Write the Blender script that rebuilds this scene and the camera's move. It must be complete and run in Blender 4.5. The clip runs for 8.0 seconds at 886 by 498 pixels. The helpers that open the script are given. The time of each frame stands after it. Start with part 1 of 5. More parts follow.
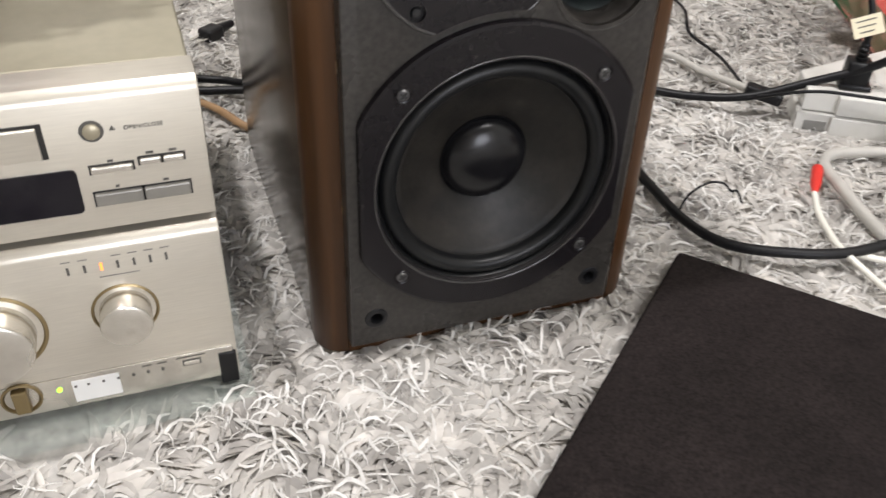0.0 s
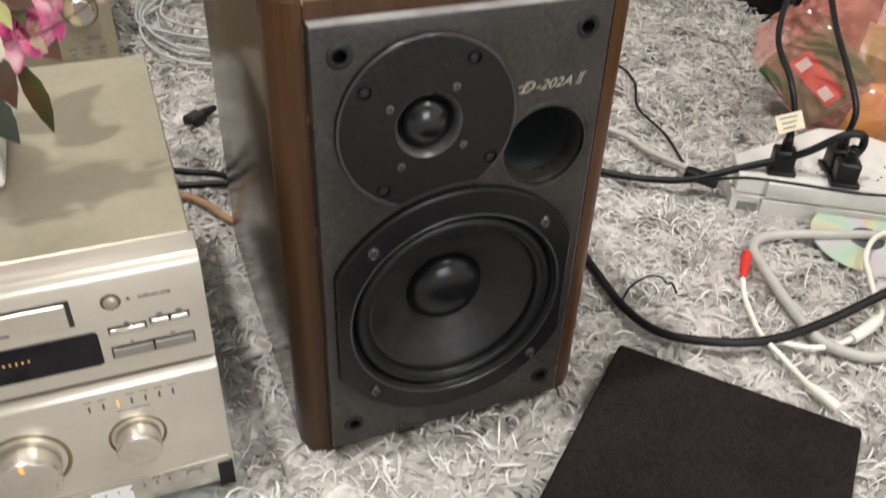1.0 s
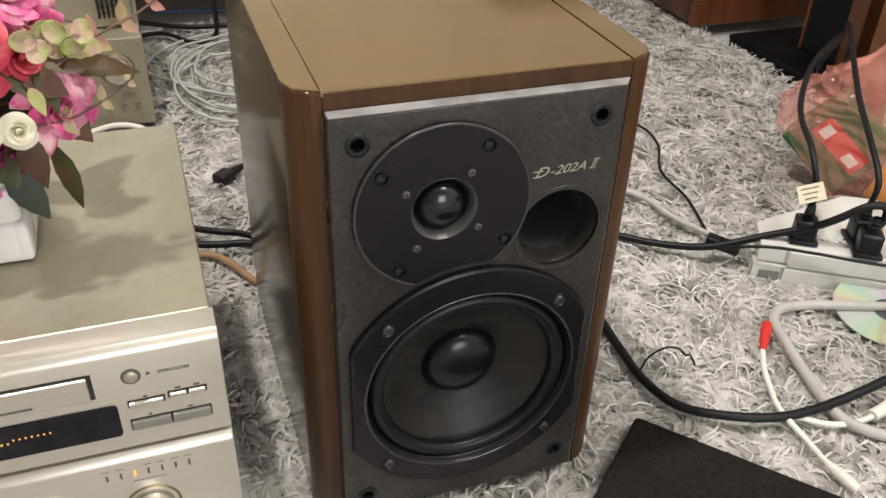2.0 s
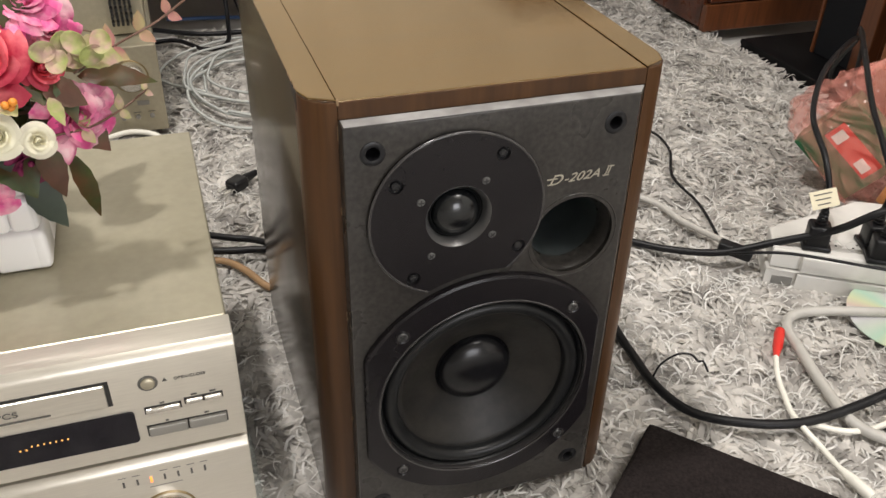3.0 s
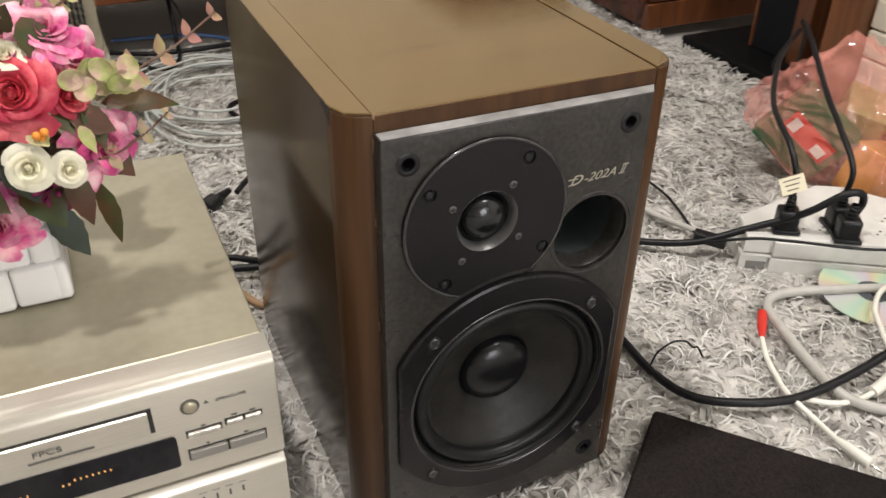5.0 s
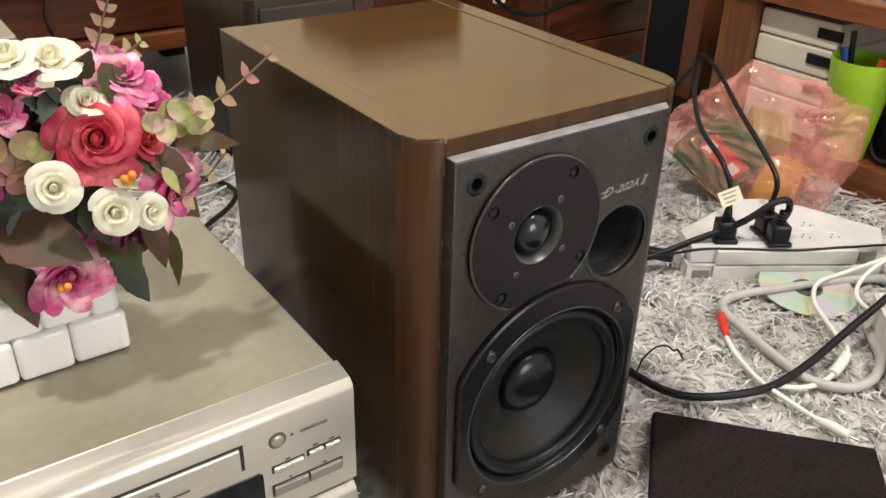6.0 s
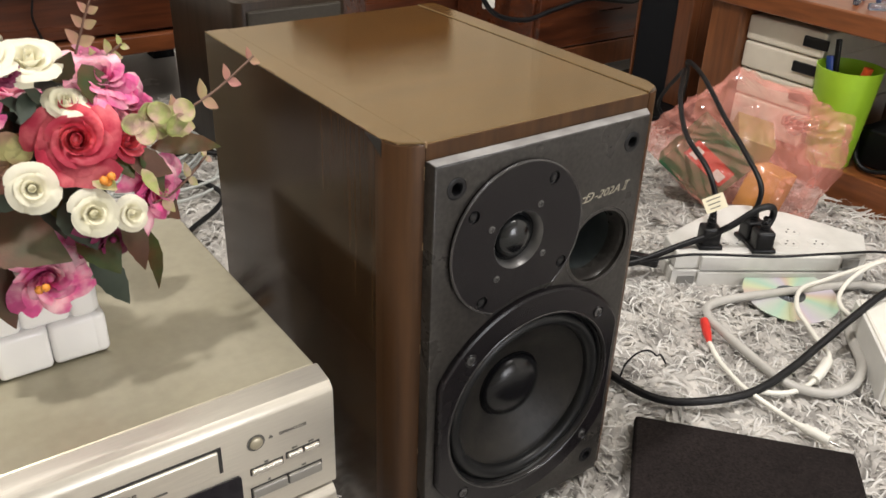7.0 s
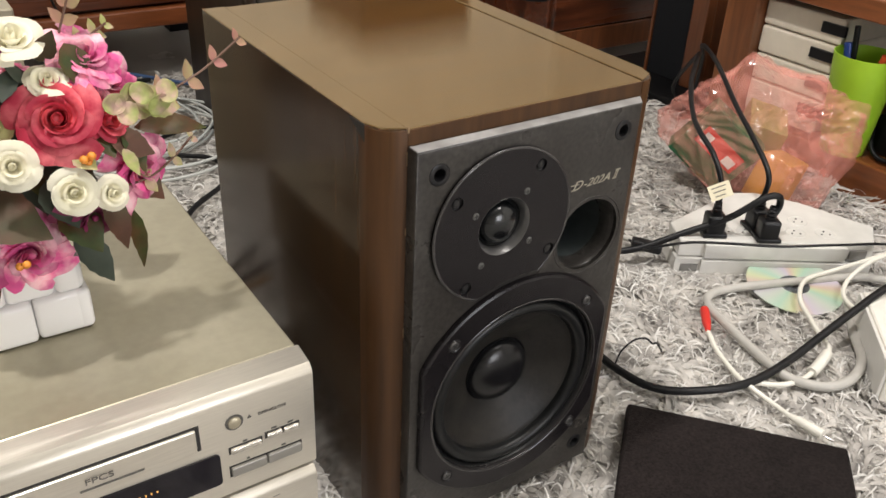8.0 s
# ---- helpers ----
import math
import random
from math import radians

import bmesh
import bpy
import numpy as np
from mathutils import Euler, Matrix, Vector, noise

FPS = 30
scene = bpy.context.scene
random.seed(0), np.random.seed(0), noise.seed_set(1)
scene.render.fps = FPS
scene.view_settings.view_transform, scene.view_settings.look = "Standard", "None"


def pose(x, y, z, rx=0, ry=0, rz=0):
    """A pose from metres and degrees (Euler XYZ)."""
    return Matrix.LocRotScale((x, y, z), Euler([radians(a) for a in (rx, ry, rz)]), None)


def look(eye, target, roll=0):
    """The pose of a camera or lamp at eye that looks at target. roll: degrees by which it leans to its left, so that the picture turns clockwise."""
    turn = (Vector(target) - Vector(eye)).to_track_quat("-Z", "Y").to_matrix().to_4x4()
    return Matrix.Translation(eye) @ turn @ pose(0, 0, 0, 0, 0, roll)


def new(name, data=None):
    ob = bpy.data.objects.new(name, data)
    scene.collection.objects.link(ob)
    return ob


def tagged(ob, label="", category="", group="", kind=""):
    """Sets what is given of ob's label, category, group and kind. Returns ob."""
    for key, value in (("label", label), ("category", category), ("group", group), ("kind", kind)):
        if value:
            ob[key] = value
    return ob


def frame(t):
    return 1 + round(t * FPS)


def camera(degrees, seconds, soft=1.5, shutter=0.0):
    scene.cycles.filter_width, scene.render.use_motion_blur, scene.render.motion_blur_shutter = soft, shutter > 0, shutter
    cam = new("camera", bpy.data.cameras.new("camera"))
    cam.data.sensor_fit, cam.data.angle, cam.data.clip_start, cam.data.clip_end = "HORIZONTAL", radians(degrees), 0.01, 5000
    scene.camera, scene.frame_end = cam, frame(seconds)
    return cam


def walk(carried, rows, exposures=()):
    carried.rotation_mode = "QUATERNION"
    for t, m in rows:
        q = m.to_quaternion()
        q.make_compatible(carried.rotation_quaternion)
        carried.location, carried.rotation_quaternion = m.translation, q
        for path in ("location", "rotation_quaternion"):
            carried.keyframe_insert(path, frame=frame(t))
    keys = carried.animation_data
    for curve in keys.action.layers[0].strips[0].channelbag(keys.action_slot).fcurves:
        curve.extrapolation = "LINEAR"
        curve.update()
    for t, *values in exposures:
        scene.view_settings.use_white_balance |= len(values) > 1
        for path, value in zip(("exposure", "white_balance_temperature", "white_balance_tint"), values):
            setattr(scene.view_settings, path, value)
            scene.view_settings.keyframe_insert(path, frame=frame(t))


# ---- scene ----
cam = camera(54.9, 8.0, shutter=0.5)
PATH = [
    (0, (-0.197, -0.431, 0.423), (0.375, 1.079, -0.757), 2.4),
    (0.5, (-0.193, -0.454, 0.48), (0.417, 1.017, -0.729), 2.4),
    (1, (-0.198, -0.448, 0.551), (0.422, 1.037, -0.637), 2.4),
    (1.5, (-0.192, -0.456, 0.582), (0.413, 1.073, -0.556), 2.2),
    (2, (-0.187, -0.444, 0.579), (0.385, 1.115, -0.535), 2.0),
    (3.5, (-0.192, -0.444, 0.585), (0.36, 1.129, -0.521), 1.5),
    (4, (-0.194, -0.444, 0.588), (0.358, 1.125, -0.522), 1.5),
    (4.5, (-0.208, -0.444, 0.589), (0.361, 1.119, -0.521), 1.1),
    (4.7, (-0.218, -0.442, 0.589), (0.384, 1.111, -0.518), 0.8),
    (5.8, (-0.382, -0.396, 0.579), (0.616, 1.022, -0.418), 1.7),
    (6, (-0.391, -0.398, 0.579), (0.626, 1.022, -0.394), 1.5),
    (6.5, (-0.394, -0.404, 0.585), (0.651, 1.013, -0.365), 1.6),
    (7, (-0.386, -0.404, 0.58), (0.65, 1.009, -0.384), 2.2),
    (7.5, (-0.375, -0.405, 0.573), (0.637, 0.999, -0.429), 2.4),
    (8, (-0.362, -0.416, 0.586), (0.617, 1.003, -0.427), 2.8),
]
walk(cam, [(t, look(eye, target, roll)) for t, eye, target, roll in PATH], [(0.0, -0.06, 6250, 14.0), (0.7, -0.10, 6350, 13.0), (1.6, -0.20, 6550, 13.0), (4.7, -0.20, 6550, 13.0), (6.0, -0.16, 6550, 13.0), (8.0, -0.16, 6550, 13.0)])

# ---- world, lamps, exposure ----
world = bpy.data.worlds.new("world")
scene.world = world
world.use_nodes = True
world.node_tree.nodes["Background"].inputs[0].default_value = (0.9, 0.95, 1.0, 1)
world.node_tree.nodes["Background"].inputs[1].default_value = 0.02
scene.view_settings.exposure = 0.0


def lamp(name, eye, target, sx, sy, power, color):
    d = bpy.data.lights.new(name, "AREA")
    d.shape, d.size, d.size_y, d.energy, d.color = "RECTANGLE", sx, sy, power, color
    ob = new(name, d)
    ob.matrix_world = look(eye, target)
    return ob


lamp("ceiling_lamp_light", (-0.56, 0.11, 2.40), (-0.56, 0.11, 0), 0.11, 0.11, 48, (1.0, 0.97, 0.915))
lamp("ceiling_lamp_light", (0.75, -1.00, 2.40), (0.75, -1.00, 0), 0.7, 0.7, 37, (1.0, 0.97, 0.915))
lamp("window_light", (0.35, -2.84, 0.85), (0.35, 0.0, 0.85), 1.0, 1.0, 36, (0.95, 0.97, 1.0))


# ---- materials ----
def mat(name, color, rough=0.5, metal=0.0, vary=0.12, scale=60.0, bump=0.0, bscale=None, stretch=(1, 1, 1),
        coat=0.0, second=None, amount=0.5, sscale=8.0, island=0.0, objrand=0.0, trans=0.0, sheen=0.0, aniso=0.0, spec=0.5):
    """A node material: base colour with grain and larger stains, gloss that varies a little, and fine relief."""
    m = bpy.data.materials.new(name)
    m.use_nodes = True
    nt = m.node_tree
    N, L = nt.nodes, nt.links
    b = N["Principled BSDF"]
    b.inputs["Metallic"].default_value = metal
    b.inputs["Coat Weight"].default_value = coat
    b.inputs["Coat Roughness"].default_value = 0.12
    b.inputs["Transmission Weight"].default_value = trans
    b.inputs["Sheen Weight"].default_value = sheen
    b.inputs["Anisotropic"].default_value = aniso
    b.inputs["Specular IOR Level"].default_value = spec
    tc = N.new("ShaderNodeTexCoord")
    mp = N.new("ShaderNodeMapping")
    mp.inputs["Scale"].default_value = stretch
    L.new(tc.outputs["Object"], mp.inputs[0])
    n1 = N.new("ShaderNodeTexNoise")
    n1.inputs["Scale"].default_value, n1.inputs["Detail"].default_value = scale, 5
    L.new(mp.outputs[0], n1.inputs["Vector"])
    n2 = N.new("ShaderNodeTexNoise")
    n2.inputs["Scale"].default_value, n2.inputs["Detail"].default_value = sscale, 4
    L.new(mp.outputs[0], n2.inputs["Vector"])
    mix = N.new("ShaderNodeMix")
    mix.data_type = "RGBA"
    c2 = second or tuple(c * 0.8 for c in color)
    mix.inputs[6].default_value, mix.inputs[7].default_value = (*color, 1), (*c2, 1)
    ramp = N.new("ShaderNodeMapRange")
    ramp.inputs[1].default_value, ramp.inputs[2].default_value = 0.40, 0.66
    ramp.inputs[3].default_value, ramp.inputs[4].default_value = 0.0, amount
    L.new(n2.outputs["Fac"], ramp.inputs[0])
    L.new(ramp.outputs[0], mix.inputs[0])
    hsv = N.new("ShaderNodeHueSaturation")
    L.new(mix.outputs[2], hsv.inputs["Color"])
    val = N.new("ShaderNodeMapRange")
    val.inputs[1].default_value, val.inputs[2].default_value = 0.3, 0.7
    val.inputs[3].default_value, val.inputs[4].default_value = 1 - vary, 1 + vary
    L.new(n1.outputs["Fac"], val.inputs[0])
    out = val.outputs[0]
    if island or objrand:
        src = N.new("ShaderNodeNewGeometry").outputs["Random Per Island"] if island else N.new("ShaderNodeObjectInfo").outputs["Random"]
        r2 = N.new("ShaderNodeMapRange")
        r2.inputs[3].default_value, r2.inputs[4].default_value = 1 - (island or objrand), 1 + (island or objrand)
        L.new(src, r2.inputs[0])
        mul = N.new("ShaderNodeMath")
        mul.operation = "MULTIPLY"
        L.new(out, mul.inputs[0])
        L.new(r2.outputs[0], mul.inputs[1])
        out = mul.outputs[0]
    L.new(out, hsv.inputs["Value"])
    L.new(hsv.outputs[0], b.inputs["Base Color"])
    rr = N.new("ShaderNodeMapRange")
    rr.inputs[3].default_value, rr.inputs[4].default_value = max(0.02, rough - 0.07), min(1, rough + 0.07)
    L.new(n2.outputs["Fac"], rr.inputs[0])
    L.new(rr.outputs[0], b.inputs["Roughness"])
    if bump:
        n3 = N.new("ShaderNodeTexNoise")
        n3.inputs["Scale"].default_value, n3.inputs["Detail"].default_value = bscale or scale, 4
        L.new(mp.outputs[0], n3.inputs["Vector"])
        bp = N.new("ShaderNodeBump")
        bp.inputs["Strength"].default_value, bp.inputs["Distance"].default_value = bump, 0.002
        L.new(n3.outputs["Fac"], bp.inputs["Height"])
        L.new(bp.outputs[0], b.inputs["Normal"])
    return m


def glow(name, color, strength):
    m = bpy.data.materials.new(name)
    m.use_nodes = True
    b = m.node_tree.nodes["Principled BSDF"]
    b.inputs["Base Color"].default_value = (*color, 1)
    b.inputs["Emission Color"].default_value = (*color, 1)
    b.inputs["Emission Strength"].default_value = strength
    return m


# walnut top paler than the sides: mirrored wall light is mixed into its colour
VENEER_TOP_LIT = mat("veneer_top_lit", (0.090, 0.0400, 0.0085), 0.035, vary=0.25, scale=20, stretch=(0.8, 14, 1), second=(0.056, 0.0245, 0.0058), amount=0.7, sscale=5, bump=0.022, bscale=90, spec=1.0)
VENEER_TOP_LIT.node_tree.nodes["Principled BSDF"].inputs["IOR"].default_value = 2.15
VENEER_TOP_LIT.node_tree.nodes["Principled BSDF"].inputs["Specular Tint"].default_value = (1.0, 0.86, 0.54, 1)
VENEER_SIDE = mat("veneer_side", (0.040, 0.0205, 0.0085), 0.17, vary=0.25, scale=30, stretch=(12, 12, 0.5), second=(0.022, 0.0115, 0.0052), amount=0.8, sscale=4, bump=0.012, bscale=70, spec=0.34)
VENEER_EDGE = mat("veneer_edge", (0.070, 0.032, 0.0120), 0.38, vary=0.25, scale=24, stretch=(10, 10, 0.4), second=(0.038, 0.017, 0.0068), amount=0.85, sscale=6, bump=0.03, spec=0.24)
BAFFLE = mat("baffle_grey", (0.032, 0.0292, 0.026), 0.29, vary=0.45, scale=260, second=(0.020, 0.0175, 0.0155), amount=0.85, sscale=26, bump=0.08, bscale=500, spec=0.42)
# pale tone carries the ceiling light caught along the front board's top
EDGE_LIT = mat("lit_edge", (0.34, 0.335, 0.33), 0.34, vary=0.12, scale=180, second=(0.15, 0.145, 0.14), amount=0.7, sscale=30, spec=0.6)
BLACK_PLATE = mat("black_plate", (0.0085, 0.0072, 0.0084), 0.26, vary=0.05, scale=200, sscale=9, second=(0.0095, 0.0085, 0.009), amount=0.3, spec=0.28)
BLACK_RUBBER = mat("black_rubber", (0.006, 0.0065, 0.007), 0.38, vary=0.2, scale=90, sscale=18, second=(0.012, 0.012, 0.012), amount=0.5, spec=0.3)
CONE = mat("woofer_cone", (0.0165, 0.0146, 0.0122), 0.46, vary=0.25, scale=130, sscale=30, second=(0.0060, 0.0058, 0.0056), amount=0.95, bump=0.12, bscale=240, spec=0.30)
CAP = mat("dust_cap", (0.006, 0.006, 0.007), 0.24, vary=0.15, scale=90, sscale=20, spec=0.36)
DOME = mat("dome", (0.005, 0.006, 0.007), 0.20, vary=0.1, scale=80, spec=0.55)
SILVER_RING = mat("throat_ring", (0.12, 0.118, 0.116), 0.30, metal=0.5, vary=0.08)
SCREW_STEEL = mat("screw_steel", (0.15, 0.15, 0.145), 0.42, metal=0.5, vary=0.1)
DARK_STEEL = mat("dark_steel", (0.13, 0.13, 0.13), 0.34, metal=0.8, vary=0.1)
SOCKET_BLACK = mat("black_plastic", (0.007, 0.007, 0.008), 0.36, vary=0.15, scale=80, bump=0.03, spec=0.35)
PALE_GOLD = mat("pale_gold_ink", (0.44, 0.41, 0.33), 0.4, metal=0.3, vary=0.05)
CHAMP = mat("champagne_metal", (0.66, 0.625, 0.55), 0.33, metal=0.72, vary=0.05, scale=180, stretch=(0.3, 6, 6), sscale=6, second=(0.62, 0.58, 0.50), bump=0.015, bscale=400, aniso=0.3)
CHAMP_TOP = mat("cover_metal", (0.40, 0.37, 0.28), 0.34, metal=0.5, vary=0.05, scale=120, sscale=11, second=(0.33, 0.30, 0.21), amount=0.7, bump=0.02, bscale=300)
# champagne darkened to carry the weaker light on the rear units; also one button
CHAMP_DIM = mat("dimmed_champagne", (0.44, 0.40, 0.30), 0.38, metal=0.6, vary=0.06, scale=150, sscale=8, second=(0.37, 0.33, 0.24), amount=0.7)
CHAMP_KNOB = mat("knob_metal", (0.66, 0.63, 0.57), 0.26, metal=0.85, vary=0.04, scale=150)
BTN_GREY = mat("button_grey", (0.30, 0.29, 0.265), 0.35, metal=0.5, vary=0.04)
KNOB_WELL = mat("knob_well", (0.30, 0.23, 0.12), 0.35, metal=0.8, vary=0.08)
DARK_GAP = mat("dark_gap", (0.015, 0.014, 0.013), 0.6)
DISPLAY = mat("display_window", (0.006, 0.005, 0.009), 0.09, vary=0.05, spec=0.35)
PALE_INK = mat("pale_ink", (0.24, 0.23, 0.21), 0.6)
INK = mat("grey_ink", (0.10, 0.095, 0.085), 0.6)
AMBER = glow("amber_light", (1.0, 0.50, 0.12), 0.9)
ORANGE = glow("orange_light", (1.0, 0.30, 0.05), 1.6)
GREEN_LED = glow("green_light", (0.45, 1.0, 0.05), 2.0)
RED_LED = glow("red_light", (1.0, 0.12, 0.06), 2.0)
GRILLE = mat("grille_cloth", (0.0140, 0.0112, 0.0107), 0.9, vary=0.40, scale=420, sscale=26, second=(0.0205, 0.0162, 0.0155), amount=0.8, bump=0.4, bscale=500, spec=0.08)
RUG_BACK = mat("rug_backing", (0.46, 0.445, 0.42), 0.95, vary=0.25, scale=120, bump=0.6, bscale=90, sscale=9)
PILE = mat("rug_pile", (0.68, 0.655, 0.615), 0.75, vary=0.14, scale=46, second=(0.36, 0.338, 0.315), amount=0.9, sscale=26, island=0.24, sheen=0.2)
THREAD = mat("rug_thread", (0.84, 0.83, 0.80), 0.65, vary=0.05, scale=40, second=(0.76, 0.74, 0.71), amount=0.6, sscale=11, island=0.10, sheen=0.2)
WOOD_RED = mat("red_brown_wood", (0.104, 0.0290, 0.0110), 0.28, vary=0.25, scale=22, stretch=(0.6, 6, 8), second=(0.045, 0.0125, 0.0055), amount=0.8, sscale=5, coat=0.2)
WOOD_ORANGE = mat("orange_brown_wood", (0.225, 0.074, 0.024), 0.32, vary=0.22, scale=22, stretch=(6, 0.7, 6), second=(0.15, 0.047, 0.016), amount=0.7, sscale=5, coat=0.25)
WOOD_POST = mat("post_wood", (0.20, 0.072, 0.025), 0.34, vary=0.22, scale=22, stretch=(6, 6, 0.6), second=(0.13, 0.046, 0.016), amount=0.8, sscale=5, coat=0.2)
TOWER_WOOD = mat("tower_wood", (0.135, 0.045, 0.016), 0.34, vary=0.25, scale=22, stretch=(6, 6, 0.6), second=(0.08, 0.026, 0.010), amount=0.8, sscale=5, coat=0.2)
DRAWER_WHITE = mat("white_drawer_plastic", (0.80, 0.74, 0.62), 0.38, vary=0.03, scale=60, second=(0.74, 0.68, 0.55), sscale=9)
PORT_GREY = mat("port_lining", (0.045, 0.054, 0.054), 0.3, vary=0.2, scale=60)
WALL_PAINT = mat("wall_paint", (0.74, 0.72, 0.67), 0.8, vary=0.04, scale=30, bump=0.1, bscale=200)
TILE = mat("pale_floor_tile", (0.62, 0.61, 0.58), 0.25, vary=0.05, scale=8)
OFFWHITE = mat("offwhite_plastic", (0.76, 0.74, 0.68), 0.42, vary=0.04, scale=60, second=(0.70, 0.67, 0.59), sscale=10)
STRIP_GREY = mat("pale_grey_plastic", (0.68, 0.67, 0.635), 0.42, vary=0.04, scale=60, second=(0.52, 0.51, 0.47), sscale=14)
BLACK_BASE = mat("black_base", (0.005, 0.005, 0.0055), 0.5, vary=0.2, scale=30, spec=0.18)
BLACK_CLOTH = mat("black_cloth", (0.008, 0.009, 0.011), 0.8, vary=0.3, scale=500, spec=0.2)
DARK_VENEER = mat("dark_veneer", (0.030, 0.019, 0.0115), 0.36, vary=0.25, scale=30, stretch=(8, 8, 0.6), second=(0.018, 0.011, 0.007), amount=0.8, sscale=5, spec=0.2)
DARK_FRONT = mat("dark_front", (0.040, 0.034, 0.026), 0.5, vary=0.12, scale=200, spec=0.3)
CERAMIC = mat("white_ceramic", (0.90, 0.89, 0.87), 0.30, vary=0.02, scale=20, coat=0.3)
CABLE_BLACK = mat("cable_black", (0.006, 0.006, 0.007), 0.45, vary=0.15, scale=60, spec=0.3)
CABLE_WHITE = mat("cable_white", (0.80, 0.78, 0.70), 0.45, vary=0.04, scale=60)
CABLE_GREY = mat("cable_grey", (0.47, 0.455, 0.42), 0.45, vary=0.06, scale=60)
CABLE_PALE = mat("cable_pale", (0.50, 0.52, 0.50), 0.4, vary=0.06, scale=60)
CABLE_BROWN = mat("cable_brown", (0.36, 0.22, 0.11), 0.5, vary=0.1)
CABLE_BLUE = mat("cable_blue", (0.05, 0.10, 0.22), 0.5, vary=0.1)
RED_PLASTIC = mat("red_plastic", (0.62, 0.03, 0.02), 0.4, vary=0.06)
LIME = mat("lime_plastic", (0.40, 0.70, 0.04), 0.35, vary=0.04, scale=30)
PAPER = mat("paper_tag", (0.74, 0.68, 0.50), 0.7, vary=0.05)
HUTCH_WOOD = mat("dark_hutch_wood", (0.030, 0.010, 0.005), 0.3, vary=0.25, scale=20, stretch=(6, 6, 0.6), sscale=5)
STEEL = mat("bright_steel", (0.7, 0.69, 0.66), 0.25, metal=1.0, vary=0.03)


# soft strands let some light through
for _m in (PILE, THREAD):
    _n, _l = _m.node_tree.nodes, _m.node_tree.links
    _tr, _mx = _n.new("ShaderNodeBsdfTranslucent"), _n.new("ShaderNodeMixShader")
    _l.new(_n["Principled BSDF"].inputs["Base Color"].links[0].from_socket, _tr.inputs["Color"])
    _mx.inputs[0].default_value = 0.35
    _l.new(_n["Principled BSDF"].outputs[0], _mx.inputs[1])
    _l.new(_tr.outputs[0], _mx.inputs[2])
    _l.new(_mx.outputs[0], _n["Material Output"].inputs["Surface"])


# ---- mesh helpers ----
def part(name, bm, material, parent=None, label="", smooth=None):
    """Links a bmesh as one mesh object, under a thing or a part."""
    bmesh.ops.recalc_face_normals(bm, faces=bm.faces)
    me = bpy.data.meshes.new(name)
    bm.to_mesh(me)
    bm.free()
    me.materials.append(material)
    ob = new(name, me)
    if smooth is not None:
        for p in me.polygons:
            p.use_smooth = True
        me.set_sharp_from_angle(angle=radians(smooth))
    if parent is not None:
        ob.parent = parent
    if label:
        tagged(ob, label)
    return ob


def thing(name, m=None, label="", category="", group="", kind=""):
    """An empty at a thing's base, for its parts."""
    ob = new(name)
    ob.empty_display_size = 0.02
    if m is not None:
        ob.matrix_world = m
    return tagged(ob, label, category, group, kind)


def box(x0, x1, y0, y1, z0, z1, bevel=0.0, seg=2, bm=None):
    own = bmesh.new()
    bmesh.ops.create_cube(own, size=1)
    for v in own.verts:
        v.co = ((x0 + x1) / 2 + v.co.x * (x1 - x0), (y0 + y1) / 2 + v.co.y * (y1 - y0), (z0 + z1) / 2 + v.co.z * (z1 - z0))
    if bevel:
        bmesh.ops.bevel(own, geom=own.edges[:], offset=bevel, segments=seg, profile=0.5, affect="EDGES")
    return join(bm, own)


def join(bm, own):
    """Adds own to bm, or gives own back where bm is None."""
    if bm is None:
        return own
    me = bpy.data.meshes.new("joined")
    own.to_mesh(me)
    own.free()
    bm.from_mesh(me)
    bpy.data.meshes.remove(me)
    return bm


def moved(bm, m):
    bmesh.ops.transform(bm, matrix=m, verts=bm.verts)
    return bm


def prism(points, z0, z1, bevel=0.0, seg=2):
    """A closed outline in x and y, drawn up from z0 to z1."""
    bm = bmesh.new()
    lo = [bm.verts.new((x, y, z0)) for x, y in points]
    hi = [bm.verts.new((x, y, z1)) for x, y in points]
    n = len(points)
    bm.faces.new(lo[::-1])
    bm.faces.new(hi)
    for i in range(n):
        bm.faces.new((lo[i], lo[(i + 1) % n], hi[(i + 1) % n], hi[i]))
    if bevel:
        es = [e for e in bm.edges if abs(e.verts[0].co.z - e.verts[1].co.z) < 1e-6]
        bmesh.ops.bevel(bm, geom=es, offset=bevel, segments=seg, profile=0.5, affect="EDGES")
    return bm


def lathe(profile, n=48, close=False):
    """Turns (radius, height) round z; ends at radius 0 are closed by a point."""
    bm = bmesh.new()
    rings = []
    for r, z in profile:
        if r < 1e-7:
            rings.append([bm.verts.new((0, 0, z))])
        else:
            rings.append([bm.verts.new((r * math.cos(2 * math.pi * i / n), r * math.sin(2 * math.pi * i / n), z)) for i in range(n)])
    if close:
        rings.append(rings[0])
    for a, b in zip(rings, rings[1:]):
        for i in range(n):
            j = (i + 1) % n
            if len(a) == 1 and len(b) == 1:
                continue
            if len(a) == 1:
                bm.faces.new((a[0], b[i], b[j]))
            elif len(b) == 1:
                bm.faces.new((a[i], a[j], b[0]))
            else:
                bm.faces.new((a[i], a[j], b[j], b[i]))
    return bm


FRONT = pose(0, 0, 0, 90)      # turns a lathe's axis from z to -y, out of a front panel


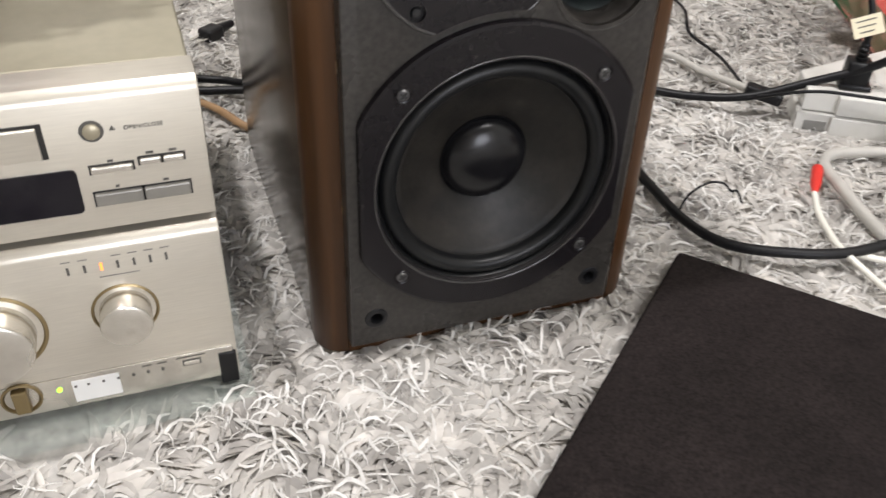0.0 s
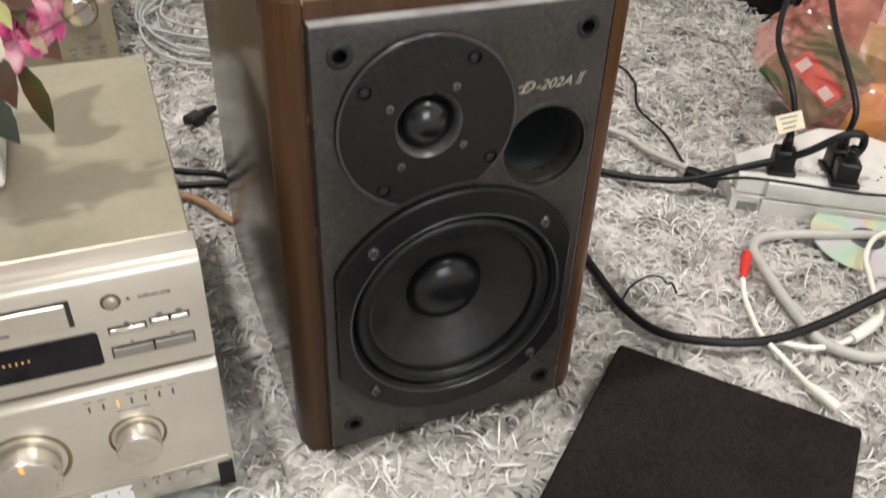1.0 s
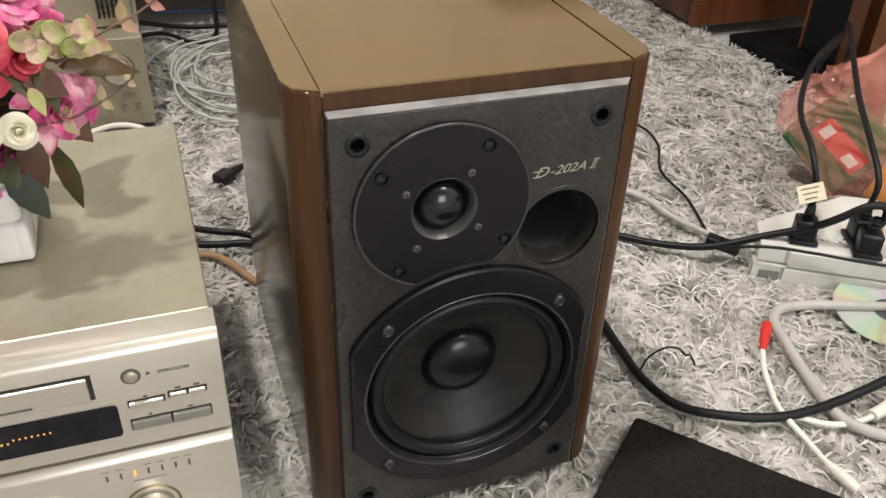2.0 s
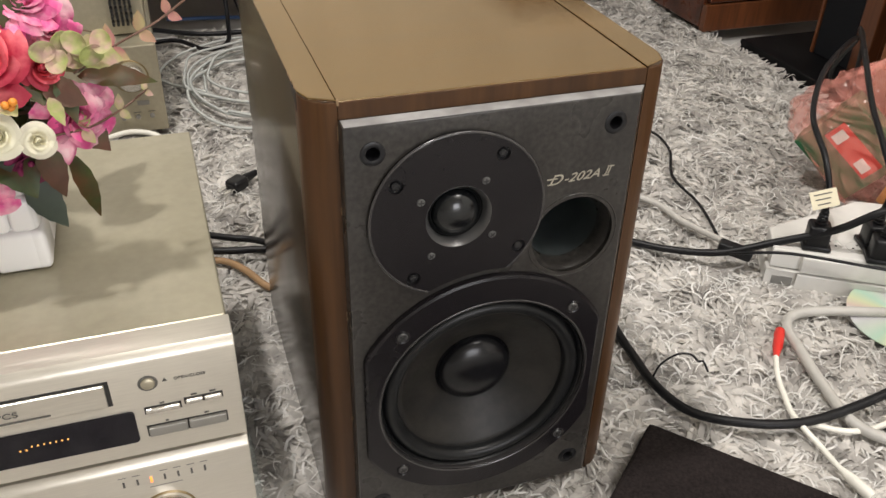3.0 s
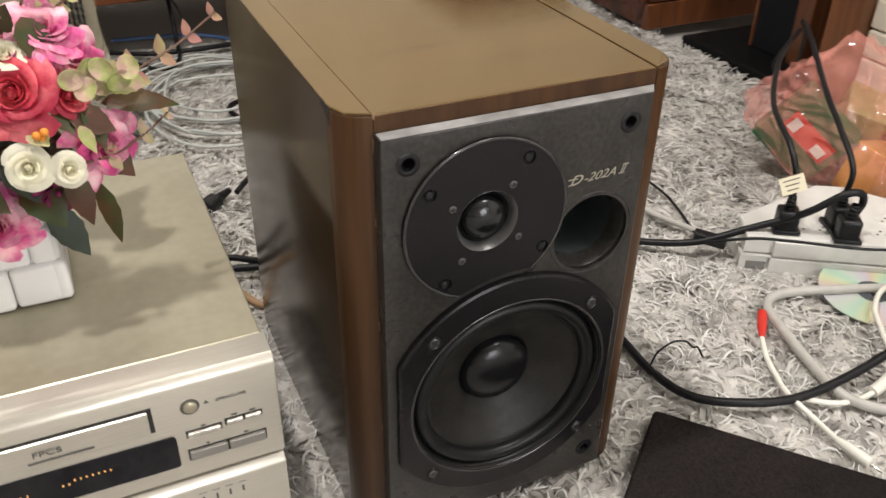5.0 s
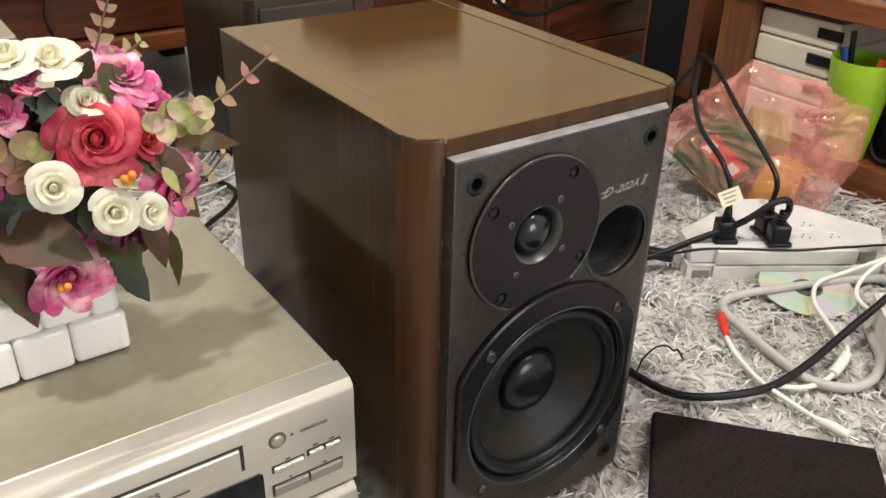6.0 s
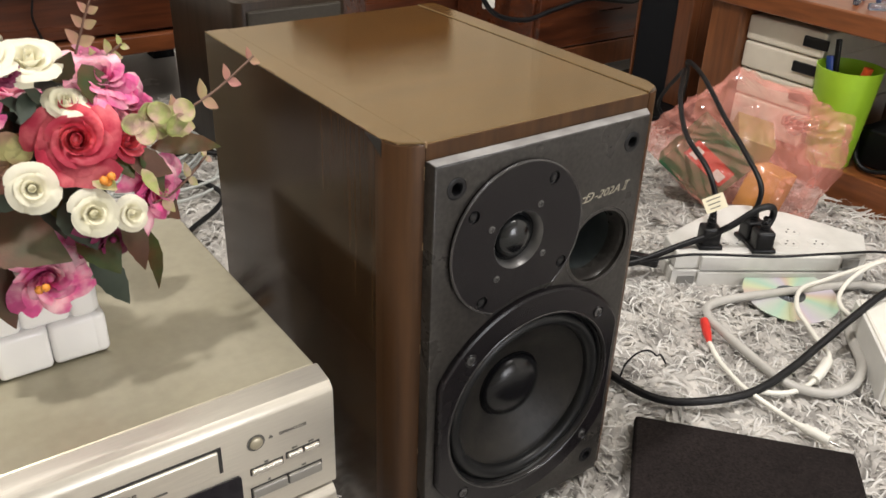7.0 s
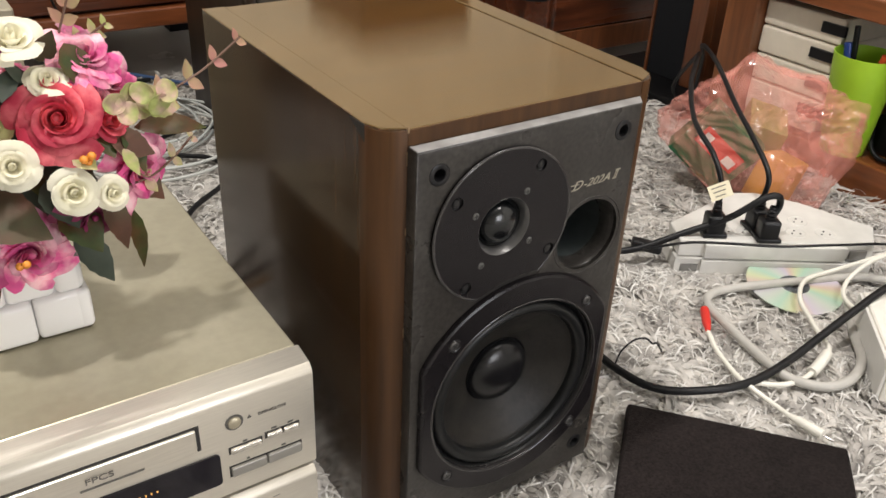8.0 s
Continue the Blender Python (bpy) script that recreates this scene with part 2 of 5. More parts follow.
def spline(points, per=8):
    """Catmull-Rom points through the given ones."""
    p = [Vector(q) for q in points]
    p = [p[0] * 2 - p[1]] + p + [p[-1] * 2 - p[-2]]
    out = []
    for i in range(1, len(p) - 2):
        for k in range(per):
            t = k / per
            a, b, c, d = p[i - 1], p[i], p[i + 1], p[i + 2]
            out.append(0.5 * (2 * b + (c - a) * t + (2 * a - 5 * b + 4 * c - d) * t * t + (3 * b - a - 3 * c + d) * t ** 3))
    out.append(p[-2])
    return out


def tube(points, r, n=8, per=8, bm=None, taper=None):
    """A round cable along a smooth line."""
    own = bmesh.new()
    line = spline(points, per) if per > 1 else [Vector(q) for q in points]
    rings = []
    side = Vector((0.3, 0.2, 1)).normalized()
    for i, q in enumerate(line):
        d = (line[min(i + 1, len(line) - 1)] - line[max(i - 1, 0)]).normalized()
        side = (side - d * side.dot(d)).normalized()
        up = d.cross(side)
        rad = r if taper is None else r + (taper - r) * i / (len(line) - 1)
        rings.append([own.verts.new(q + (side * math.cos(2 * math.pi * k / n) + up * math.sin(2 * math.pi * k / n)) * rad) for k in range(n)])
    for a, b in zip(rings, rings[1:]):
        for k in range(n):
            own.faces.new((a[k], a[(k + 1) % n], b[(k + 1) % n], b[k]))
    own.faces.new(rings[0][::-1])
    own.faces.new(rings[-1])
    return join(bm, own)


def cut(ob, cutters):
    """Cuts meshes out of ob for good."""
    for bm in cutters:
        me = bpy.data.meshes.new("cutter")
        bmesh.ops.recalc_face_normals(bm, faces=bm.faces)
        bm.to_mesh(me)
        bm.free()
        c = new("cutter", me)
        c.parent = ob.parent
        mod = ob.modifiers.new("cut", "BOOLEAN")
        mod.object, mod.operation, mod.solver = c, "DIFFERENCE", "EXACT"
        bpy.context.view_layer.update()
        fresh = bpy.data.meshes.new_from_object(ob.evaluated_get(bpy.context.evaluated_depsgraph_get()))
        ob.modifiers.clear()
        ob.data = fresh
        bpy.data.objects.remove(c)
    return ob


def text(name, words, size, material, parent, m, depth=0.0002, shear=0.0, wide=1.0, label=""):
    """Raised lettering in the built-in font, as a mesh."""
    cu = bpy.data.curves.new(name, "FONT")
    cu.body, cu.size, cu.extrude, cu.shear = words, size, depth, shear
    cu.align_x = "CENTER"
    t = new(name, cu)
    bpy.context.view_layer.update()
    me = bpy.data.meshes.new_from_object(t.evaluated_get(bpy.context.evaluated_depsgraph_get()))
    bpy.data.objects.remove(t)
    me.materials.clear()
    me.materials.append(material)
    me.transform(m @ Matrix.Diagonal((wide, 1, 1, 1)))
    ob = new(name, me)
    ob.parent = parent
    if label:
        tagged(ob, label)
    return ob


# ---- the room ----
def slab(name, x0, x1, y0, y1, z0, z1, material, bevel=0.0):
    return tagged(part(name, box(x0, x1, y0, y1, z0, z1, bevel), material), kind="structure")


tagged(slab("floor", -4.6, 1.6, -2.8, 1.8, -0.12, -0.022, TILE), "pale glossy tiled floor beside the rug", "floor")
tagged(slab("wall_north", -4.7, 1.7, 1.8, 1.9, -0.12, 2.5, WALL_PAINT), "plain off-white painted wall", "wall")
south = tagged(slab("wall_south", -4.7, 1.7, -2.9, -2.8, -0.12, 2.5, WALL_PAINT), "plain off-white painted wall with window opening", "wall")
cut(south, [box(-0.16, 0.86, -3.0, -2.7, 0.34, 1.36)])
wf = thing("window_1", None, "white framed window in plain wall", "window", kind="structure")
for x0, x1, z0, z1 in ((-0.16, -0.12, 0.34, 1.36), (0.82, 0.86, 0.34, 1.36), (-0.118, 0.818, 0.34, 0.38), (-0.118, 0.818, 1.32, 1.36)):
    part("window_frame", box(x0, x1, -2.89, -2.845, z0, z1, 0.003), WALL_PAINT, wf)
tagged(slab("wall_east", 1.6, 1.7, -2.8, 1.8, -0.12, 2.5, WALL_PAINT), "plain off-white painted wall", "wall")
tagged(slab("wall_west", -4.7, -4.6, -2.8, 1.8, -0.12, 2.5, WALL_PAINT), "plain off-white painted wall", "wall")
tagged(slab("ceiling", -4.7, 1.7, -2.9, 1.9, 2.5, 2.6, WALL_PAINT), "plain white painted ceiling", "ceiling")


# ---- loudspeaker with the bare front ----
def arc(cx, cy, rx, ry, a0, a1, n=6):
    return [(cx + rx * math.cos(radians(a0 + (a1 - a0) * i / n)), cy + ry * math.sin(radians(a0 + (a1 - a0) * i / n))) for i in range(n + 1)]


def truncated_disc(cx, cz, r, flat, n=72):
    return [(cx + max(-flat, min(flat, r * math.cos(2 * math.pi * i / n))), cz + r * math.sin(2 * math.pi * i / n)) for i in range(n)]


def upright(bm):
    """Turns an outline drawn in x and y, raised along z, to stand in x and z, raised towards -y."""
    return moved(bm, FRONT)


def screw(name, parent, x, y, z, r, material=DARK_STEEL):
    bm = lathe([(0, 0.0004), (r * 0.25, 0.0004), (r * 0.30, 0.0013), (r * 0.8, 0.0012), (r, 0.0004), (r, -0.002)], 18)
    turn = pose(x, y, z) @ FRONT @ pose(0, 0, 0, 0, 0, (x * 9000 + z * 7000) % 90)
    head = part(name, moved(bm, turn), material, parent, smooth=40)
    slot = box(-r * 0.66, r * 0.66, -r * 0.16, r * 0.16, 0.0010, 0.0016)
    box(-r * 0.16, r * 0.16, -r * 0.66, r * 0.66, 0.0010, 0.00155, bm=slot)
    part("cross_slot", moved(slot, turn), DARK_GAP, head)
    return head


RIM = mat("rim_black", (0.030, 0.028, 0.028), 0.20, vary=0.05, coat=0.4)


def loudspeaker():
    top = thing("loudspeaker", None, "walnut-veneered bookshelf loudspeaker without grille, standing on shag rug", "loudspeaker")
    # side panels with rounded front posts
    for s in (-1, 1):
        gap, off = 0.0985, 0.0 if s < 0 else 0.0092
        ends = [(0.098 + 0.0205 * math.cos(radians(a)), 0.0325 + 0.0205 * math.sin(radians(a))) for a in (-12, -30, -48, -60, -72, -84)]
        ends = [q for q in ends if q[0] > gap + 0.0002]
        pts = [(0.1185, 0.33), (0.1185, 0.031)] + ends + [(gap, ends[-1][1] - 0.0006), (gap, 0.33)]
        pts = [(s * x + off, y) for x, y in pts]
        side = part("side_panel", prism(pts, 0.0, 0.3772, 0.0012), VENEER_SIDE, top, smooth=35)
        post = [(0.1187, 0.0395), (0.1187, 0.0310)] + [(x + 0.0003, y - 0.0003) for x, y in ends] + [(gap - 0.0001, ends[-1][1] - 0.0009), (gap - 0.0001, 0.0395)]
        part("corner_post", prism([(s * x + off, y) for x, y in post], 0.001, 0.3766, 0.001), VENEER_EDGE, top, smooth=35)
        part("top_rail", prism([(s * x + off, y) for x, y in [(0.1183, 0.3295), (0.1183, 0.033), (0.1135, 0.0200), (gap, ends[-1][1] + 0.0004), (gap, 0.3295)]], 0.3758, 0.3780, 0.0006), VENEER_TOP_LIT, top)
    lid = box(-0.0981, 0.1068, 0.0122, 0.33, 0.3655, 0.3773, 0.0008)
    part("top_panel", lid, VENEER_TOP_LIT, top)
    part("top_edge", box(-0.0981, 0.1072, 0.0112, 0.0126, 0.3655, 0.3768, 0.0004), VENEER_EDGE, top)
    part("bottom_panel", box(-0.0981, 0.1072, 0.0112, 0.33, 0.0, 0.0138, 0.0008), VENEER_EDGE, top)
    part("back_panel", box(-0.0984, 0.1076, 0.318, 0.332, 0.0135, 0.3654), DARK_VENEER, top)
    # grey front board
    board = prism([(-0.0983, 0.0142), (0.1070, 0.0142), (0.1070, 0.3652), (-0.0983, 0.3652)], -0.0112, 0.0, 0.0)
    for v in board.verts:
        if v.co.z > -0.001 and v.co.x > 0:
            v.co.x = 0.0988
    es = [e for e in board.edges if all(v.co.z > -0.001 for v in e.verts)]
    bmesh.ops.bevel(board, geom=es, offset=0.0014, segments=3, profile=0.5, affect="EDGES")
    part("inner_board", box(-0.0980, 0.1070, 0.0114, 0.0220, 0.0142, 0.3650), DARK_GAP, top)
    part("board_edge", prism([(-0.0972, 0.0006), (0.0985, 0.0006), (0.1064, 0.0110), (-0.0972, 0.0110)], 0.3651, 0.3655, 0.0002), EDGE_LIT, top, "upper edge coloured pale for the lamp light it catches")
    board = part("front_board", upright(board), BAFFLE, top, smooth=40)
    cyl = lambda x, z, r, y0=-0.03, y1=0.03, n=56: moved(lathe([(0, -y1), (r, -y1), (r, -y0), (0, -y0)], n), pose(x, 0, z) @ FRONT)
    cut(board, [cyl(0.0012, 0.1382, 0.0838), cyl(-0.025, 0.2945, 0.0250), cyl(0.061, 0.263, 0.0305), *[cyl(x, z, 0.0058, n=24) for x in (-0.0805, 0.0825) for z in (0.037, 0.3464)]])
    inner = [o for o in top.children if o.name.startswith("inner_board")][0]
    cut(inner, [cyl(0.0012, 0.1382, 0.0838), cyl(-0.025, 0.2945, 0.0250), cyl(0.061, 0.263, 0.0305), *[cyl(x, z, 0.0058, n=24) for x in (-0.0805, 0.0825) for z in (0.037, 0.3464)]])
    for p in board.data.polygons:
        p.use_smooth = True
    board.data.set_sharp_from_angle(angle=radians(40))
    # sockets for the grille's pegs
    for x in (-0.0805, 0.0825):
        for z in (0.037, 0.3464):
            prof = [(0, -0.013), (0.0036, -0.013), (0.0040, -0.001), (0.0046, 0.0006), (0.0064, 0.0010), (0.0080, 0.0004), (0.0085, -0.0012)]
            part("grille_socket", moved(lathe(prof, 28), pose(x, 0, z) @ FRONT), SOCKET_BLACK, top, smooth=50)
    # woofer: flat-sided frame, roll, cone, cap
    c = pose(0.0, 0, 0.1395) @ FRONT
    ci = pose(0.0012, 0, 0.1382) @ FRONT
    ring, n = bmesh.new(), 120
    outer = truncated_disc(0, 0, 0.1032, 0.0912, n)
    hole = [(0.0012 + 0.0815 * math.cos(2 * math.pi * i / n), -0.0013 + 0.0815 * math.sin(2 * math.pi * i / n)) for i in range(n)]
    loops = [[(x * k, z * k, h) for x, z in outer] for k, h in ((1.0, -0.001), (1.0, 0.0026), (0.993, 0.0042), (0.976, 0.0052))]
    loops += [[(x, z, h) for x, z in hole] for h in (0.0052, -0.004)]
    loops = [[ring.verts.new(q) for q in lp] for lp in loops]
    for a, b in zip(loops, loops[1:]):
        for i in range(n):
            ring.faces.new((a[i], a[(i + 1) % n], b[(i + 1) % n], b[i]))
    part("woofer_frame", moved(ring, c), BLACK_PLATE, top, "black flat-sided driver frame", smooth=28)
    part("inner_rim", moved(lathe([(0.0838, 0.0048), (0.0832, 0.0056), (0.0822, 0.0056), (0.0812, 0.0040), (0.0810, -0.002)], 96), ci), RIM, top, smooth=60)
    roll = [(0.0832, -0.004), (0.0818, 0.0005), (0.0805, 0.0016), (0.0795, 0.0004), (0.0788, -0.0035)]
    for i in range(13):
        a = math.pi * i / 12
        roll.append((0.0728 + 0.0058 * math.cos(a), -0.0035 + 0.0062 * math.sin(a)))
    roll += [(0.0668, -0.0045), (0.066, -0.006)]
    part("roll_surround", moved(lathe(roll, 96), ci), BLACK_RUBBER, top, "black rubber roll surround", smooth=50)
    cone = [(0.0672, -0.0050), (0.0655, -0.0048), (0.062, -0.0075), (0.052, -0.0135), (0.040, -0.0195), (0.030, -0.0240), (0.0255, -0.0262)]
    part("cone", moved(lathe(cone, 96), ci), CONE, top, "dusty dark grey paper cone", smooth=60)
    cap = [(0.0312, -0.0240), (0.0304, -0.0222), (0.0296, -0.0226)] + [(0.0292 * math.cos(a), -0.0228 + 0.0125 * math.sin(a)) for a in [math.pi / 2 * i / 12 for i in range(13)]]
    part("dust_cap", moved(lathe(cap, 64), ci), CAP, top, "glossy black dust cap", smooth=50)
    for x, z in ((-0.064, 0.205), (0.066, 0.203), (0.067, 0.073), (-0.064, 0.073)):
        part("screw_cup", moved(lathe([(0, 0.0054), (0.0042, 0.0053), (0.0052, 0.0060), (0.0058, 0.0052), (0.0060, 0.004)], 24), pose(x, 0, z) @ FRONT), BLACK_PLATE, top, smooth=40)
        screw("screw", top, x, -0.0050, z, 0.0038)
    # tweeter: plate cut away by the woofer, horn ring, dome
    t = pose(-0.025, 0, 0.2945) @ FRONT
    WELLS = ((-0.067, 0.323), (0.0035, 0.3365), (0.019, 0.264), (-0.0555, 0.2515))
    plate = prism(truncated_disc(0, 0, 0.0602, 0.061), -0.001, 0.0030, 0.0)
    es = [e for e in plate.edges if all(v.co.z > 0.0025 for v in e.verts)]
    bmesh.ops.bevel(plate, geom=es, offset=0.0012, segments=3, profile=0.5, affect="EDGES")
    plate = part("tweeter_plate", moved(plate, t), BLACK_PLATE, top, "black round tweeter plate")
    cut(plate, [moved(lathe([(0, -0.02), (0.1088, -0.02), (0.1088, 0.02), (0, 0.02)], 96), c), moved(lathe([(0, -0.02), (0.0226, -0.02), (0.0226, 0.02), (0, 0.02)], 64), t), *[cyl(x, z, 0.0049, n=24) for x, z in WELLS]])
    for p in plate.data.polygons:
        p.use_smooth = True
    plate.data.set_sharp_from_angle(angle=radians(30))
    part("waveguide", moved(lathe([(0.0229, 0.0027), (0.0226, 0.0031), (0.0220, 0.0026), (0.0186, -0.0052), (0.0184, -0.0074)], 64), t), SILVER_RING, top, "grey metal throat ring", smooth=35)
    part("dome_surround", moved(lathe([(0.0190, -0.0040), (0.0184, -0.0052), (0.0176, -0.0040), (0.0168, -0.0046), (0.0162, -0.0066)], 48), t), BLACK_RUBBER, top, smooth=60)
    part("dome", moved(lathe([(0.0164 * math.cos(a), -0.0064 + 0.0108 * math.sin(a)) for a in [math.pi / 2 * i / 12 for i in range(13)]], 48), t), DOME, top, "shiny black dome", smooth=60)
    part("plate_rim", moved(lathe([(0.0601, 0.0012), (0.0608, 0.0022), (0.0604, 0.0031), (0.0593, 0.0034), (0.0587, 0.0030)], 96), t), RIM, top, smooth=60)
    cut(bpy.data.objects[[o.name for o in top.children if o.name.startswith("plate_rim")][0]], [moved(lathe([(0, -0.02), (0.1091, -0.02), (0.1091, 0.02), (0, 0.02)], 96), c)])
    for x, z in WELLS:
        part("screw_well", moved(lathe([(0, 0.0006), (0.0044, 0.0006), (0.0048, 0.0010), (0.00488, 0.0027)], 24), pose(x, 0, z) @ FRONT), SOCKET_BLACK, top, smooth=40)
        screw("screw", top, x, -0.0008, z, 0.0034, SOCKET_BLACK)
    for x, z in ((-0.0510, 0.3095), (-0.0075, 0.3187), (-0.0010, 0.2770), (-0.0435, 0.2675)):
        screw("small_screw", top, x, -0.0027, z, 0.0028, SCREW_STEEL)
    # bass port with a flared mouth
    p = pose(0.061, 0, 0.263) @ FRONT
    part("port_tube", moved(lathe([(0.0345, -0.0006), (0.0335, 0.0004), (0.0318, -0.0008), (0.0292, -0.006), (0.0275, -0.013), (0.0270, -0.10), (0, -0.10)], 64), p), BAFFLE, top, smooth=60)
    part("port_lining", moved(lathe([(0.0269, -0.016), (0.0266, -0.018), (0.0264, -0.099), (0, -0.099)], 64), p), PORT_GREY, top, smooth=60)
    for words, size, x, z, wide in (("D", 0.0104, 0.0425, 0.3062, 1.2), ("-202A", 0.0092, 0.0620, 0.3072, 1.16), ("II", 0.0096, 0.0805, 0.3076, 0.80)):
        text("model_lettering", words, size, PALE_GOLD, top, pose(x, -0.0004, z, 90) @ pose(0, 0, 0, 0, 0, 2), shear=0.45, wide=wide, label="gold slanted model lettering")
    # flourish through the first letter and serifs on the last
    for x0, x1, z in ((0.0370, 0.0445, 0.3102), (0.0375, 0.0420, 0.3060), (0.0782, 0.0826, 0.3076), (0.0812, 0.0858, 0.3142)):
        part("lettering_stroke", box(x0, x1, -0.0006, 0.0002, z, z + 0.0007), PALE_GOLD, top)
    # chipped veneer at the top of the left side
    chip = prism([(0.0, 0.0), (0.021, 0.0012), (0.021, -0.011), (0.013, -0.006)], 0.0, 0.0006)
    part("veneer_chip", moved(chip, pose(-0.1184, 0.0525, 0.3762, 90, 0, -90)), DARK_GAP, top, "dark chip in the veneer")
    worn = mat("bare_edge", (0.24, 0.155, 0.08), 0.6, vary=0.2)
    for y, n in ((0.036, 0.004), (0.049, 0.013), (0.104, 0.003), (0.187, 0.018), (0.279, 0.006), (0.322, 0.008)):
        part("worn_edge", box(-0.1187, -0.1181, y, y + n, 0.3772, 0.3782, 0.0002), worn, top, "bare worn veneer edge")
    for z, n in ((0.352, 0.010), (0.300, 0.006), (0.215, 0.008), (0.120, 0.005)):
        part("worn_edge", box(-0.0990, -0.0982, 0.0112, 0.0122, z, z + n, 0.0002), worn, top, "bare worn veneer edge")
    part("worn_edge", box(-0.0988, -0.0972, 0.0108, 0.0126, 0.3746, 0.3786, 0.0004), worn, top, "bare worn veneer edge")
    return top


loudspeaker()


# ---- the disc player and the amplifier under it ----
def bar(parent, x0, x1, z0, z1, proud, material, name, y=0.0, bevel=0.0006, label=""):
    return part(name, box(x0, x1, y - proud, y + 0.002, z0, z1, min(bevel, proud * 0.45)), material, parent, label)


def shell(parent, x0, x1, z0, z1, depth, lip, material_top, label=""):
    """A case: front panel with a sloped, rounded top lip, and a folded cover behind it."""
    bm = bmesh.new()
    prof = [(0.0, z0), (0.0, z1 - 0.010), (0.0012, z1 - 0.0065), (0.005, z1 - 0.0028), (lip, z1), (lip, z0)]
    a = [bm.verts.new((x0, y, z)) for y, z in prof]
    b = [bm.verts.new((x1, y, z)) for y, z in prof]
    bm.faces.new(a)
    bm.faces.new(b[::-1])
    for i in range(len(prof)):
        j = (i + 1) % len(prof)
        bm.faces.new((a[i], a[j], b[j], b[i]))
    es = [e for e in bm.edges if abs(e.verts[0].co.x - e.verts[1].co.x) < 1e-6]
    bmesh.ops.bevel(bm, geom=es, offset=0.0012, segments=2, profile=0.5, affect="EDGES")
    front = part("front_panel", bm, CHAMP, parent, "brushed champagne front panel", smooth=25)
    part("cover", box(x0 + 0.002, x1 - 0.002, lip + 0.0004, depth, z0 + 0.002, z1 - 0.0003, 0.0015), material_top, parent, label)
    return front


XR = -0.1755          # right flank of both cases
XL = XR - 0.275


def disc_player():
    top = thing("disc_player", pose(0, 0, 0), "champagne disc player with mottled metal top on the amplifier", "disc player")
    # cover colour with a faint random mottle
    front = shell(top, XL, XR, 0.1435, 0.2310, 0.310, 0.022, CHAMP_TOP, "faintly mottled olive-brown metal top")
    part("underside", box(XL + 0.006, XR - 0.006, 0.010, 0.300, 0.1385, 0.146), DARK_GAP, top)
    # tray
    tr = thing("disc_tray", None)
    tr.parent = top
    part("tray_slot", box(-0.3704, -0.2556, -0.0006, 0.001, 0.1912, 0.2116), DARK_GAP, tr)
    part("tray_front", box(-0.3690, -0.2584, -0.0024, 0.001, 0.1918, 0.2098, 0.0008), CHAMP, tr)
    # display
    win = prism([(x, z) for x, z in [(-0.400, 0.1565)] + [(-0.400, 0.1835)] + arc(-0.2475, 0.1800, 0.0030, 0.0030, 90, 0, 4) + arc(-0.2475, 0.1590, 0.0030, 0.0030, 0, -90, 4)], -0.001, 0.0012)
    part("display_window", upright(win), DISPLAY, top, "black glass display window")
    for i in range(9):
        z = 0.1712 if i > 1 else 0.1690
        bar(top, -0.3160 + i * 0.0036, -0.3150 + i * 0.0036, z, z + 0.0010, 0.0018, AMBER, "display_segment", bevel=0.0001)
    # one lit figure
    for x0, x1, z0, z1 in ((0.0, 0.0042, 0.0, 0.0006), (0.0, 0.0042, 0.0032, 0.0038), (0.0, 0.0006, 0.0, 0.0062), (0.0036, 0.0042, 0.0, 0.0062)):
        bar(top, -0.3400 + x0, -0.3400 + x1, 0.1640 + z0, 0.1640 + z1, 0.0018, AMBER, "display_segment", bevel=0.0001)
    # buttons
    part("button_recess", moved(lathe([(0, 0.0003), (0.0062, 0.0003), (0.0062, -0.001)], 32), pose(-0.2325, 0, 0.2040) @ FRONT), INK, top)
    part("open_button", moved(lathe([(0, 0.0022), (0.0034, 0.0022), (0.0044, 0.0014), (0.0044, -0.001)], 32), pose(-0.2325, 0, 0.2040) @ FRONT), CHAMP_DIM, top, "round metal button", smooth=40)
    for x0, x1, z0, z1, m in ((-0.2372, -0.2155, 0.1790, 0.1832, CHAMP_KNOB), (-0.2118, -0.2005, 0.1812, 0.1850, CHAMP_KNOB), (-0.1997, -0.1885, 0.1812, 0.1850, CHAMP_KNOB),
                              (-0.2380, -0.2130, 0.1590, 0.1668, BTN_GREY), (-0.2122, -0.1875, 0.1590, 0.1668, BTN_GREY)):
        bar(top, x0 - 0.0009, x1 + 0.0009, z0 - 0.0009, z1 + 0.0009, 0.0003, DARK_GAP, "button_gap", bevel=0.0)
        bar(top, x0, x1, z0, z1, 0.0026, m, "button", bevel=0.0009)
    text("lettering", "OPEN/CLOSE", 0.0031, INK, top, pose(-0.2065, -0.0003, 0.2030, 90), wide=1.1)
    part("eject_mark", upright(prism([(-0.2238, 0.2032), (-0.2205, 0.2032), (-0.22215, 0.2060)], -0.001, 0.0003)), INK, top)
    text("lettering", "FPCS", 0.0062, INK, top, pose(-0.3180, -0.0032, 0.1995, 90), wide=1.3)
    bar(top, -0.330, -0.292, 0.1948, 0.1958, 0.0032, INK, "lettering_bar", bevel=0.0)
    for x0, x1, z in ((-0.228, -0.225, 0.1848), (-0.208, -0.204, 0.1868), (-0.196, -0.192, 0.1868), (-0.2265, -0.2245, 0.1688), (-0.2015, -0.1985, 0.1688)):
        bar(top, x0, x1, z, z + 0.0014, 0.0003, INK, "button_mark", bevel=0.0)
    return top


